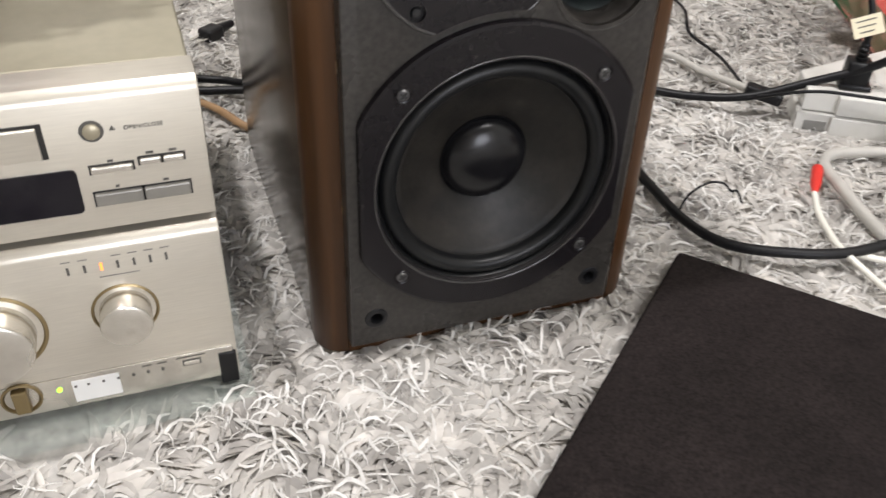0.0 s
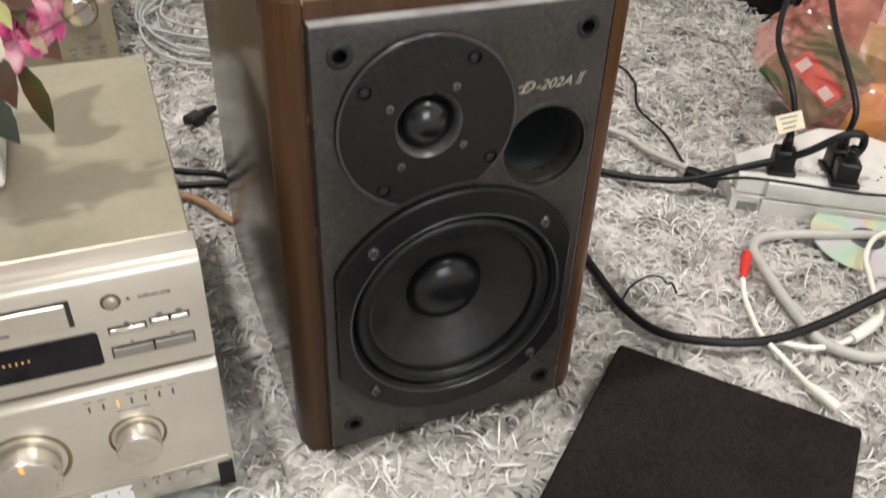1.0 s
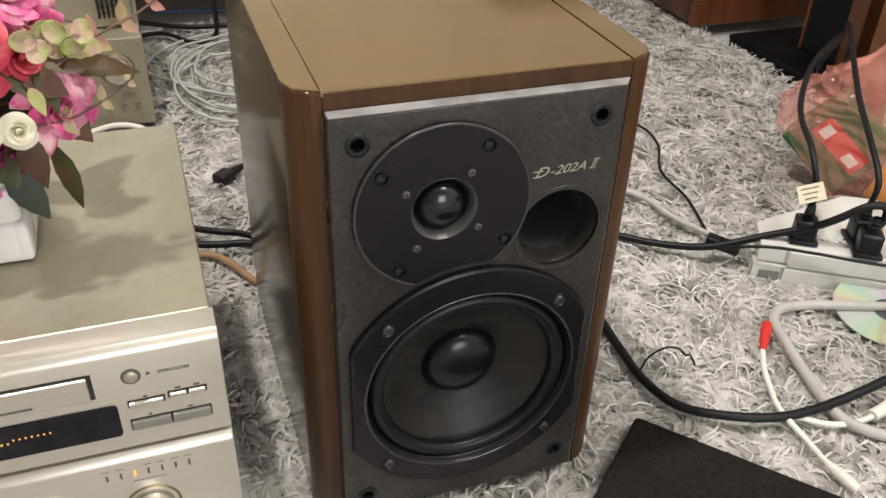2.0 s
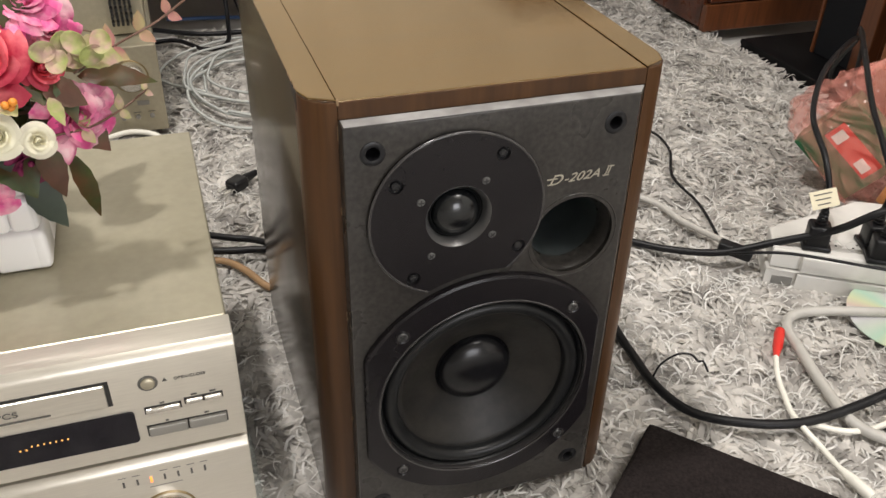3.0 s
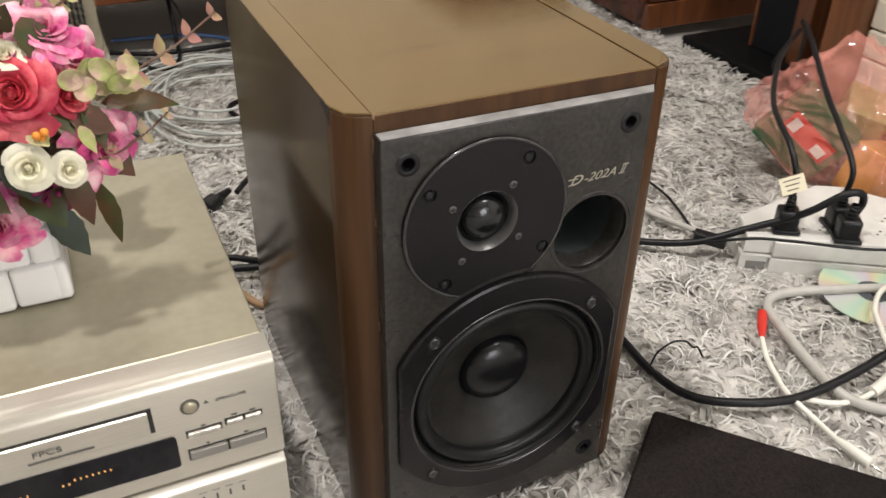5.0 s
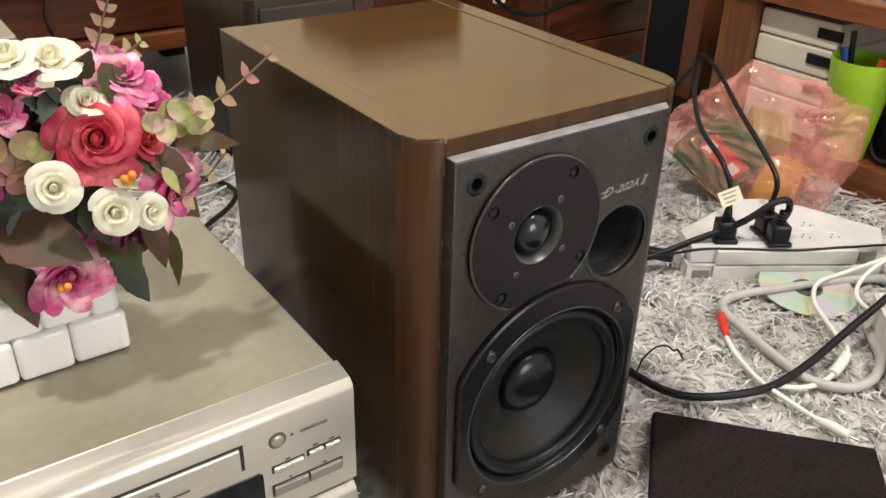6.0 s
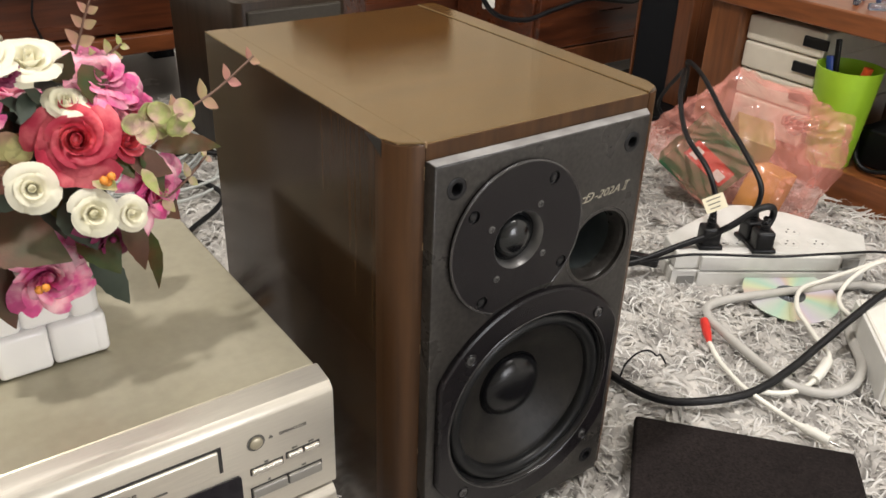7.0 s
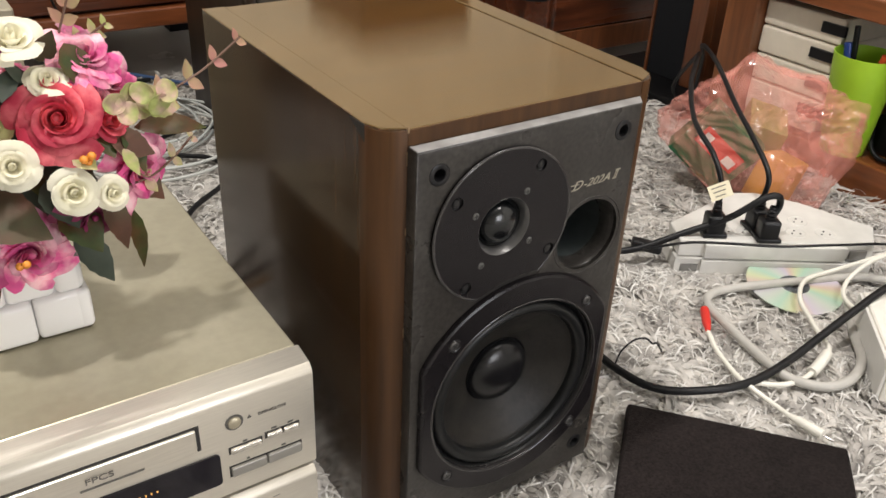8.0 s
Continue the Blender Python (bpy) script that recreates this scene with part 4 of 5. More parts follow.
def flower_arrangement():
    top = thing("flower_arrangement", pose(0, 0, 0), "artificial roses and leaves in white block-patterned pot", "flowers")
    part("pot", moved(pot(), pose(-0.3380, 0.1605, 0.2312, 0, 0, 0)), CERAMIC, top, "white glazed pot with bulging blocks", smooth=50)
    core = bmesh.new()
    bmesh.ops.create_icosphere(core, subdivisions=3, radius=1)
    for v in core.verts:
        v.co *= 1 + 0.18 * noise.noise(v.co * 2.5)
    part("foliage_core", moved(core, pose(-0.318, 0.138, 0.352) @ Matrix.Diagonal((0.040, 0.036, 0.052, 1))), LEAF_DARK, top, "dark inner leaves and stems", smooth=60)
    CUP = ((2, 0.06), (3, 0.20), (3, 0.40), (4, 0.62))
    rose(top, (-0.2885, 0.088, 0.392), (-0.15, -0.85, 0.42), 0.0242, P_RED, label="coral red open rose", seed=1)
    rose(top, (-0.2600, 0.094, 0.384), (0.25, -0.85, 0.25), 0.0165, P_RED, "rose_bud", ((3, 0.06), (3, 0.16), (4, 0.28), (5, 0.42)), seed=2)
    rose(top, (-0.2680, 0.110, 0.398), (0.1, -0.5, 0.8), 0.0150, P_RED, "rose_bud", ((3, 0.06), (3, 0.16), (4, 0.28), (5, 0.42)), seed=22)
    rose(top, (-0.3180, 0.080, 0.3715), (-0.1, -0.9, 0.35), 0.0142, P_WHITE, rings=CUP, label="creamy white rose", seed=3, swirl=0.10)
    rose(top, (-0.2900, 0.070, 0.3530), (-0.05, -0.9, 0.30), 0.0152, P_WHITE, rings=CUP, seed=4, swirl=0.10)
    rose(top, (-0.2690, 0.070, 0.3480), (0.2, -0.9, 0.2), 0.0115, P_WHITE, rings=CUP, seed=5, swirl=0.10)
    rose(top, (-0.2880, 0.098, 0.4110), (0, -0.55, 0.8), 0.0130, P_WHITE, rings=CUP, seed=6, swirl=0.10)
    rose(top, (-0.3020, 0.106, 0.4360), (0, -0.55, 0.85), 0.0175, P_WHITE, rings=CUP, seed=7, swirl=0.10)
    rose(top, (-0.3240, 0.106, 0.4400), (-0.2, -0.3, 0.9), 0.0170, P_WHITE, rings=CUP, seed=8, swirl=0.10)
    rose(top, (-0.3480, 0.100, 0.4180), (-0.3, -0.6, 0.7), 0.0160, P_WHITE, rings=CUP, seed=9, swirl=0.10)
    for at, face, r, sd in (((-0.3180, 0.088, 0.3095), (0.0, -0.9, 0.1), 0.0205, 10), ((-0.2460, 0.092, 0.3510), (0.5, -0.8, 0.1), 0.0200, 11), ((-0.2660, 0.108, 0.4200), (0.1, -0.6, 0.7), 0.0190, 12),
                            ((-0.2540, 0.106, 0.4040), (0.4, -0.7, 0.5), 0.0165, 13), ((-0.3330, 0.102, 0.4100), (-0.3, -0.8, 0.4), 0.0105, 14), ((-0.3600, 0.120, 0.3600), (-0.7, -0.6, 0.2), 0.0200, 15)):
        rose(top, at, face, r, P_PINK, "carnation", ((5, 0.12), (6, 0.26), (7, 0.42), (9, 0.58), (9, 0.76)), "ruffled pink carnation", sd, 0.34)
    rose(top, (-0.2790, 0.086, 0.3260), (0.2, -0.8, -0.2), 0.0165, P_PURPLE, "carnation", ((5, 0.3), (6, 0.6), (7, 0.95)), "dark purple carnation", 16)
    rose(top, (-0.3165, 0.098, 0.4320), (-0.2, -0.8, 0.5), 0.0075, P_PURPLE, "carnation", ((5, 0.3), (6, 0.6)), "dark purple carnation", 18)
    for at, r, mt, sd in (((-0.300, 0.200, 0.385), 0.022, P_PINK, 31), ((-0.345, 0.215, 0.380), 0.022, P_WHITE, 32), ((-0.262, 0.185, 0.372), 0.020, P_PINK, 33), ((-0.380, 0.185, 0.375), 0.022, P_RED, 34), ((-0.325, 0.175, 0.415), 0.020, P_PINK, 35)):
        rose(top, at, (at[0] + 0.32, at[1] - 0.14, 0.10), r, mt, seed=sd)
    for b, t2, w in (((-0.290, 0.180, 0.370), (-0.240, 0.215, 0.345), 0.013), ((-0.285, 0.200, 0.365), (-0.235, 0.250, 0.350), 0.014), ((-0.275, 0.160, 0.360), (-0.222, 0.175, 0.335), 0.013), ((-0.330, 0.220, 0.360), (-0.310, 0.270, 0.345), 0.013)):
        bm = bmesh.new()
        leaf(bm, b, t2, w, 0.004, (0, 0, 1), 0.2, 10, 0.12)
        part("leaf", bm, LEAF_GREEN, top, smooth=50)
    # soft rounded blush and lime leaves
    for pts, m, nm in ((((-0.2570, 0.086, 0.3960), (-0.2500, 0.085, 0.3890), (-0.2390, 0.090, 0.3990), (-0.2310, 0.088, 0.3915), (-0.2240, 0.090, 0.3975), (-0.2410, 0.094, 0.3870), (-0.2465, 0.092, 0.3985)), P_LIME, "lime_leaf"),
                       (((-0.3250, 0.098, 0.3920), (-0.3180, 0.098, 0.3880), (-0.3330, 0.098, 0.3840), (-0.3320, 0.096, 0.3740), (-0.3420, 0.100, 0.3930), (-0.3400, 0.098, 0.3790), (-0.3250, 0.100, 0.3815)), P_BLUSH, "blush_leaf")):
        for i, q in enumerate(pts):
            bm = lathe([(0, 0.0), (0.0030, 0.0004), (0.0056, 0.0014), (0.0070, 0.0030), (0.0068, 0.0034), (0.0052, 0.0018), (0, 0.0005)], 16)
            turn = Vector((0.2 * math.cos(i * 2.1), -0.8, 0.3 + 0.4 * math.sin(i * 1.7))).to_track_quat("Z", "Y").to_matrix().to_4x4()
            grow = 1.25 if m is P_BLUSH else 1.0
            for v in bm.verts:
                v.co = Vector((v.co.x * grow * 1.12, v.co.y * grow * 0.92, v.co.z * grow * 0.55 + 0.0022 * noise.noise(v.co * 220 + Vector((i, 0, 0)))))
            part(nm, moved(bm, Matrix.Translation(q) @ turn @ pose(0, 0, 0, 0, 0, 70 * i)), m, top, smooth=60)
    big = ((LEAF_BROWN, [((-0.350, 0.105, 0.342), (-0.306, 0.072, 0.325), 0.019, 0.004), ((-0.352, 0.110, 0.325), (-0.342, 0.088, 0.281), 0.012, 0.003), ((-0.290, 0.110, 0.420), (-0.281, 0.098, 0.440), 0.0065, 0.0),
                          ((-0.272, 0.085, 0.340), (-0.263, 0.082, 0.301), 0.008, 0.003), ((-0.262, 0.088, 0.375), (-0.238, 0.082, 0.362), 0.009, 0.001), ((-0.252, 0.105, 0.345), (-0.232, 0.098, 0.322), 0.010, 0.002)]),
           (LEAF_GREEN, [((-0.258, 0.098, 0.325), (-0.2485, 0.112, 0.2665), 0.0062, 0.004), ((-0.296, 0.095, 0.335), (-0.279, 0.078, 0.305), 0.013, 0.003), ((-0.243, 0.105, 0.372), (-0.196, 0.108, 0.362), 0.0070, 0.006),
                         ((-0.268, 0.092, 0.378), (-0.262, 0.080, 0.365), 0.007, 0.0), ((-0.253, 0.092, 0.378), (-0.246, 0.078, 0.352), 0.006, 0.002), ((-0.275, 0.105, 0.430), (-0.268, 0.095, 0.402), 0.009, 0.0)]),
           (LEAF_DARK, [((-0.290, 0.110, 0.305), (-0.270, 0.108, 0.264), 0.010, 0.003), ((-0.300, 0.100, 0.350), (-0.290, 0.078, 0.325), 0.012, 0.0), ((-0.305, 0.106, 0.418), (-0.315, 0.092, 0.405), 0.005, 0.0), ((-0.310, 0.106, 0.410), (-0.322, 0.098, 0.418), 0.004, 0.0), ((-0.300, 0.104, 0.412), (-0.310, 0.096, 0.425), 0.004, 0.0), ((-0.330, 0.106, 0.350), (-0.345, 0.094, 0.330), 0.008, 0.0)]),
           (P_LIME, [((-0.244, 0.095, 0.392), (-0.214, 0.102, 0.381), 0.010, 0.004), ((-0.285, 0.078, 0.372), (-0.276, 0.066, 0.366), 0.006, 0.0), ((-0.258, 0.075, 0.372), (-0.252, 0.068, 0.356), 0.004, 0.0)]))
    for m, leaves in big:
        for b, t, w, sag in leaves:
            bm = bmesh.new()
            leaf(bm, b, t, w, sag, (0.25, -0.75, 0.6), 0.22, 10, 0.10)
            part("leaf", bm, m, top, smooth=50)
    sprig(top, [(-0.245, 0.110, 0.372), (-0.215, 0.116, 0.387), (-0.190, 0.119, 0.398), (-0.1635, 0.120, 0.4155)], 4, 0.0130, P_BLUSH)
    sprig(top, [(-0.277, 0.120, 0.425), (-0.270, 0.121, 0.441), (-0.2655, 0.121, 0.452), (-0.2600, 0.120, 0.4645)], 4, 0.0100, P_BLUSH)
    sprig(top, [(-0.268, 0.120, 0.418), (-0.258, 0.121, 0.427), (-0.247, 0.120, 0.4345)], 3, 0.0100, P_LIME)
    sprig(top, [(-0.262, 0.080, 0.345), (-0.240, 0.090, 0.3440), (-0.2200, 0.105, 0.3475), (-0.2030, 0.118, 0.3540)], 3, 0.0110, P_LIME)
    # small dark leaves filling the gaps between the blossoms
    rnd = random.Random(12)
    for k in range(34):
        a, e = rnd.uniform(-2.9, 0.2), rnd.uniform(-0.5, 1.2)
        d = Vector((math.cos(a) * math.cos(e), math.sin(a) * math.cos(e), math.sin(e)))
        b = Vector((-0.312, 0.135, 0.362)) + Vector((d.x * 0.028, d.y * 0.020, d.z * 0.036))
        t2 = b + Vector((d.x * 0.030, d.y * 0.018, d.z * 0.026)) + Vector((rnd.uniform(-1, 1), rnd.uniform(-0.3, 0.3), rnd.uniform(-1, 0.6))) * 0.014
        bm = bmesh.new()
        leaf(bm, b, t2, rnd.uniform(0.006, 0.010), 0.003, (0.25, -0.75, 0.6), 0.3, 8, 0.16)
        part("leaf", bm, (LEAF_GREEN, LEAF_DARK, LEAF_GREEN, LEAF_BROWN)[k % 4], top, smooth=50)
    for q in ((-0.2815, 0.070, 0.3720), (-0.2770, 0.070, 0.3735), (-0.2790, 0.072, 0.3690), (-0.3270, 0.072, 0.3120), (-0.3235, 0.070, 0.3135)):
        bm = bmesh.new()
        bmesh.ops.create_icosphere(bm, subdivisions=2, radius=0.0026)
        part("berry", moved(bm, pose(*q)), BERRY, top, smooth=60)
    for i, (x, y, z) in enumerate(((-0.300, 0.105, 0.36), (-0.275, 0.10, 0.35), (-0.325, 0.11, 0.40), (-0.27, 0.11, 0.40), (-0.315, 0.105, 0.33))):
        part("stem", tube([(-0.3415, 0.166, 0.290), ((x - 0.3415) / 2, (y + 0.166) / 2, (z + 0.30) / 2 + 0.01), (x, y + 0.01, z)], 0.0013, 6, 5), STEM, top, smooth=60)
    return top


flower_arrangement()


# ---- power strip with its plugs ----
def power_strip():
    U = Vector((0.846, -0.534))
    ang = math.degrees(math.atan2(U.y, U.x))
    top = thing("power_strip", pose(0.4380, 0.2060, 0.0) @ pose(0, 0, 0, 0, 0, ang), "pale grey angular power strip with round-pin sockets", "power strip")
    # local: x along the front, y to the back
    low = [(0.0, 0.0), (0.262, 0.0), (0.285, 0.055), (0.205, 0.125), (0.150, 0.152), (0.112, 0.150), (-0.002, 0.052)]
    part("base", prism(low, -0.006, 0.022, 0.0012), STRIP_GREY, top)
    hi = [(0.003, 0.003), (0.260, 0.003), (0.282, 0.054), (0.203, 0.122), (0.149, 0.149), (0.113, 0.147), (0.001, 0.051)]
    cover = part("cover", prism(hi, 0.0232, 0.0480, 0.0025, 3), STRIP_GREY, top)
    part("front_face", box(0.034, 0.226, -0.004, 0.004, -0.004, 0.0215, 0.001), STRIP_GREY, top)
    part("front_face", box(0.036, 0.224, -0.003, 0.006, 0.0240, 0.0440, 0.001), STRIP_GREY, top)
    # raised plates; the shade of a recess is put into their darker grey
    for x0, x1, z0, z1 in ((0.008, 0.031, 0.003, 0.014), (0.229, 0.251, 0.026, 0.040)):
        part("recess", box(x0, x1, -0.0008, 0.003, z0, z1, 0.0004), mat("recess_shade", (0.22, 0.215, 0.20), 0.6), top)
    for i, (x, y) in enumerate(((0.068, 0.028), (0.098, 0.028), (0.165, 0.028), (0.205, 0.028), (0.180, 0.062))):
        for dx, dy in ((-0.0055, 0), (0.0055, 0), (0, 0.008)):
            part("socket_hole", moved(lathe([(0, 0.0), (0.0014, 0.0), (0.0016, -0.001)], 10), pose(x + dx, y + dy, 0.0484)), DARK_GAP, top)
        part("socket_rim", moved(lathe([(0.0125, 0.0002), (0.0130, 0.0007), (0.0135, 0.0002)], 24), pose(x, y + 0.002, 0.0478)), STRIP_GREY, top)
    part("light", box(0.010, 0.0145, 0.0150, 0.0175, 0.0478, 0.0488), RED_LED, top, "small lit red light")
    part("rating_mark", box(0.014, 0.032, 0.026, 0.027, 0.0478, 0.0483), INK, top)
    return top


power_strip()


def plug(name, x, y, z, yaw, label):
    top = thing(name, pose(x, y, z, 0, 0, yaw), label, "plug")
    part("body", box(-0.0125, 0.0125, -0.012, 0.012, 0.0, 0.030, 0.004, 3), SOCKET_BLACK, top, smooth=40)
    part("flange", box(-0.016, 0.016, -0.0145, 0.0145, 0.0, 0.006, 0.002), SOCKET_BLACK, top, smooth=40)
    for k in range(4):
        part("relief_ring", moved(lathe([(0.0042, 0), (0.0066 - 0.0006 * k, 0.001), (0.0066 - 0.0006 * k, 0.003), (0.0042, 0.004)], 16), pose(0, 0, 0.030 + 0.0045 * k)), SOCKET_BLACK, top, smooth=50)
    return top


plug("power_plug", 0.4910, 0.1980, 0.0485, -32, "black moulded power plug pushed into power strip")
plug("power_plug", 0.5430, 0.1530, 0.0485, -32, "black moulded power plug pushed into power strip")
plug("power_plug", 0.5560, 0.1800, 0.0485, -20, "black moulded power plug pushed into power strip")
tag = part("paper_tag", moved(box(-0.014, 0.014, -0.0003, 0.0003, -0.010, 0.010), pose(0.4730, 0.1870, 0.1200, -28, -22, -28)), PAPER)
tagged(tag, "cream paper tag with handwriting tied to a cord", "tag")
for i in range(3):
    part("handwriting_bar", moved(box(-0.010 + 0.001 * i, 0.009 - 0.002 * i, -0.0007, -0.0004, 0.0050 - 0.0055 * i, 0.0062 - 0.0055 * i), pose(0.4730, 0.1870, 0.1200, -28, -22, -28)), INK, tag)


# ---- cables ----
def cable(name, points, r, material, label, n=8, per=8):
    ob = part(name, tube(points, r, n, per), material, smooth=70)
    return tagged(ob, label, "cable")


cable("thick_cable", [(0.135, 0.36, 0.030), (0.190, 0.285, 0.012), (0.222, 0.215, 0.012), (0.219, 0.135, 0.012), (0.217, 0.075, 0.013), (0.232, 0.030, 0.014), (0.276, -0.002, 0.018), (0.325, -0.014, 0.018), (0.385, -0.014, 0.023), (0.440, -0.011, 0.033), (0.500, -0.010, 0.048), (0.560, -0.011, 0.062), (0.65, -0.02, 0.066), (0.78, -0.06, 0.03)], 0.0046, CABLE_BLACK, "thick black cable curving over the shag rug", 10)
cable("twist_tie", [(0.2185, 0.085, 0.016), (0.2260, 0.086, 0.030), (0.2400, 0.083, 0.041), (0.2520, 0.078, 0.042), (0.2585, 0.073, 0.036), (0.2620, 0.070, 0.037), (0.2655, 0.064, 0.028)], 0.0011, CABLE_BLACK, "thin black wire tie standing off the cable", 6)
cable("power_cable", [(0.10, 0.36, 0.05), (0.200, 0.352, 0.020), (0.300, 0.330, 0.012), (0.355, 0.285, 0.014), (0.400, 0.245, 0.026), (0.452, 0.215, 0.050), (0.498, 0.182, 0.078), (0.528, 0.160, 0.108), (0.546, 0.152, 0.110), (0.553, 0.152, 0.095), (0.5435, 0.153, 0.078)], 0.0046, CABLE_BLACK, "black power cord running to the power strip", 10)
cable("power_cable", [(0.4910, 0.1980, 0.088), (0.4890, 0.1990, 0.120), (0.4950, 0.2250, 0.150), (0.5200, 0.2850, 0.170), (0.590, 0.360, 0.185), (0.690, 0.440, 0.180), (0.800, 0.530, 0.150), (0.86, 0.62, 0.05), (0.9, 0.575, 0.0)], 0.0036, CABLE_BLACK, "black power cord rising from the power strip")
cable("power_cable", [(0.5560, 0.1800, 0.088), (0.5600, 0.1830, 0.125), (0.5800, 0.2330, 0.154), (0.6080, 0.290, 0.174), (0.680, 0.395, 0.196), (0.765, 0.495, 0.182), (0.815, 0.530, 0.140), (0.87, 0.58, 0.03)], 0.0036, CABLE_BLACK, "black power cord rising from the power strip")
cable("thin_cable", [(0.30, 0.80, 0.006), (0.44, 0.68, 0.010), (0.505, 0.600, 0.010), (0.505, 0.530, 0.010), (0.463, 0.450, 0.011), (0.455, 0.370, 0.012), (0.428, 0.285, 0.016), (0.415, 0.255, 0.022)], 0.0020, CABLE_BLACK, "thin black cord on the shag rug")
cable("grey_cable", [(0.30, 0.50, 0.010), (0.392, 0.405, 0.012), (0.409, 0.338, 0.013), (0.426, 0.285, 0.016), (0.432, 0.262, 0.018)], 0.0042, CABLE_GREY, "pale grey cable on the shag rug")
cable("thin_cable", [(0.405, 0.235, 0.030), (0.440, 0.195, 0.050), (0.480, 0.168, 0.0515), (0.540, 0.125, 0.0515), (0.610, 0.088, 0.0530), (0.70, 0.05, 0.045), (0.84, -0.05, 0.02)], 0.0018, CABLE_BLACK, "thin black cord lying over the power strip")
conn = part("cord_connector", moved(box(-0.020, 0.020, -0.008, 0.008, -0.006, 0.007, 0.003, 3), pose(0.418, 0.241, 0.028, 0, 8, -42)), SOCKET_BLACK, smooth=40)
tagged(conn, "black inline cord connector on the rug", "connector")
cable("grey_cable", [(0.66, 0.030, 0.014), (0.628, 0.061, 0.013), (0.541, 0.096, 0.014), (0.461, 0.123, 0.015), (0.420, 0.128, 0.016), (0.397, 0.112, 0.016), (0.388, 0.080, 0.015), (0.376, 0.030, 0.014), (0.368, -0.024, 0.014), (0.390, -0.057, 0.014), (0.428, -0.064, 0.014), (0.470, -0.048, 0.014), (0.510, -0.010, 0.014), (0.56, 0.03, 0.012)], 0.0056, CABLE_GREY, "thick pale grey cable looped on the rug", 10)


def audio_lead():
    top = thing("audio_lead", None, "cream audio lead with red and white plugs on rug", "cable")
    part("wire", tube([(0.357, 0.076, 0.014), (0.340, 0.050, 0.014), (0.327, 0.022, 0.015), (0.317, -0.004, 0.017), (0.319, -0.040, 0.013), (0.318, -0.066, 0.013)], 0.0029, 8, 8), CABLE_WHITE, top, smooth=70)
    part("wire", tube([(0.320, -0.006, 0.014), (0.352, -0.030, 0.013), (0.385, -0.036, 0.013), (0.420, -0.030, 0.015), (0.448, -0.020, 0.018), (0.462, 0.004, 0.020), (0.480, 0.030, 0.020), (0.505, 0.062, 0.020), (0.545, 0.084, 0.022), (0.600, 0.078, 0.024), (0.66, 0.045, 0.05)], 0.0030, 8, 8), CABLE_WHITE, top, smooth=70)
    part("wire", tube([(0.60, -0.08, 0.04), (0.545, -0.030, 0.030), (0.538, 0.005, 0.024), (0.560, 0.040, 0.022), (0.600, 0.055, 0.030), (0.640, 0.045, 0.05), (0.70, 0.02, 0.055)], 0.0029, 8, 8), CABLE_WHITE, top, smooth=70)
    part("splitter", tube([(0.398, -0.0345, 0.014), (0.415, -0.031, 0.015), (0.440, -0.024, 0.017)], 0.0062, 10, 4), CABLE_WHITE, top, smooth=70)
    for at, to, m, tip in (((0.357, 0.076, 0.014), (0.385, 0.108, 0.018), RED_PLASTIC, "red"), ((0.318, -0.066, 0.013), (0.322, -0.104, 0.014), CABLE_WHITE, "white")):
        a, b = Vector(at), Vector(to)
        d = (b - a).normalized()
        turn = Matrix.Translation(a) @ d.to_track_quat("Z", "Y").to_matrix().to_4x4()
        n = (b - a).length
        pl = part("plug_sleeve", moved(lathe([(0.0028, 0.0), (0.0036, n * 0.15), (0.0052, n * 0.40), (0.0055, n * 0.85), (0.0050, n * 0.98), (0.0, n)], 20), turn), m, top, tip + " plastic plug sleeve", smooth=40)
        part("plug_pin", moved(lathe([(0.0014, n), (0.0014, n + 0.010), (0.0008, n + 0.0115), (0, n + 0.0115)], 12), turn), STEEL, pl, smooth=50)
    return top


audio_lead()

# cords behind the players
cable("black_cable", [(-0.23, 0.50, 0.020), (-0.155, 0.452, 0.022), (-0.125, 0.438, 0.022), (-0.10, 0.415, 0.026), (-0.06, 0.37, 0.05)], 0.0042, CABLE_BLACK, "black cord behind the loudspeaker")
cable("black_cable", [(-0.23, 0.45, 0.018), (-0.156, 0.424, 0.020), (-0.125, 0.418, 0.020), (-0.09, 0.405, 0.022), (-0.05, 0.37, 0.04)], 0.0046, CABLE_BLACK, "black cord behind the loudspeaker")
cable("brown_cable", [(-0.22, 0.43, 0.010), (-0.165, 0.418, 0.012), (-0.140, 0.392, 0.012), (-0.120, 0.355, 0.010), (-0.10, 0.34, 0.006)], 0.0042, CABLE_BROWN, "tan flat cord on the shag rug")
cable("black_cable", [(-0.085, 0.61, 0.014), (-0.05, 0.655, 0.014), (0.008, 0.700, 0.016), (0.034, 0.745, 0.016), (0.020, 0.800, 0.016), (-0.02, 0.84, 0.014), (-0.03, 0.90, 0.014), (0.04, 0.93, 0.014), (0.10, 0.90, 0.012)], 0.0040, CABLE_BLACK, "black cord looping behind the loudspeaker")


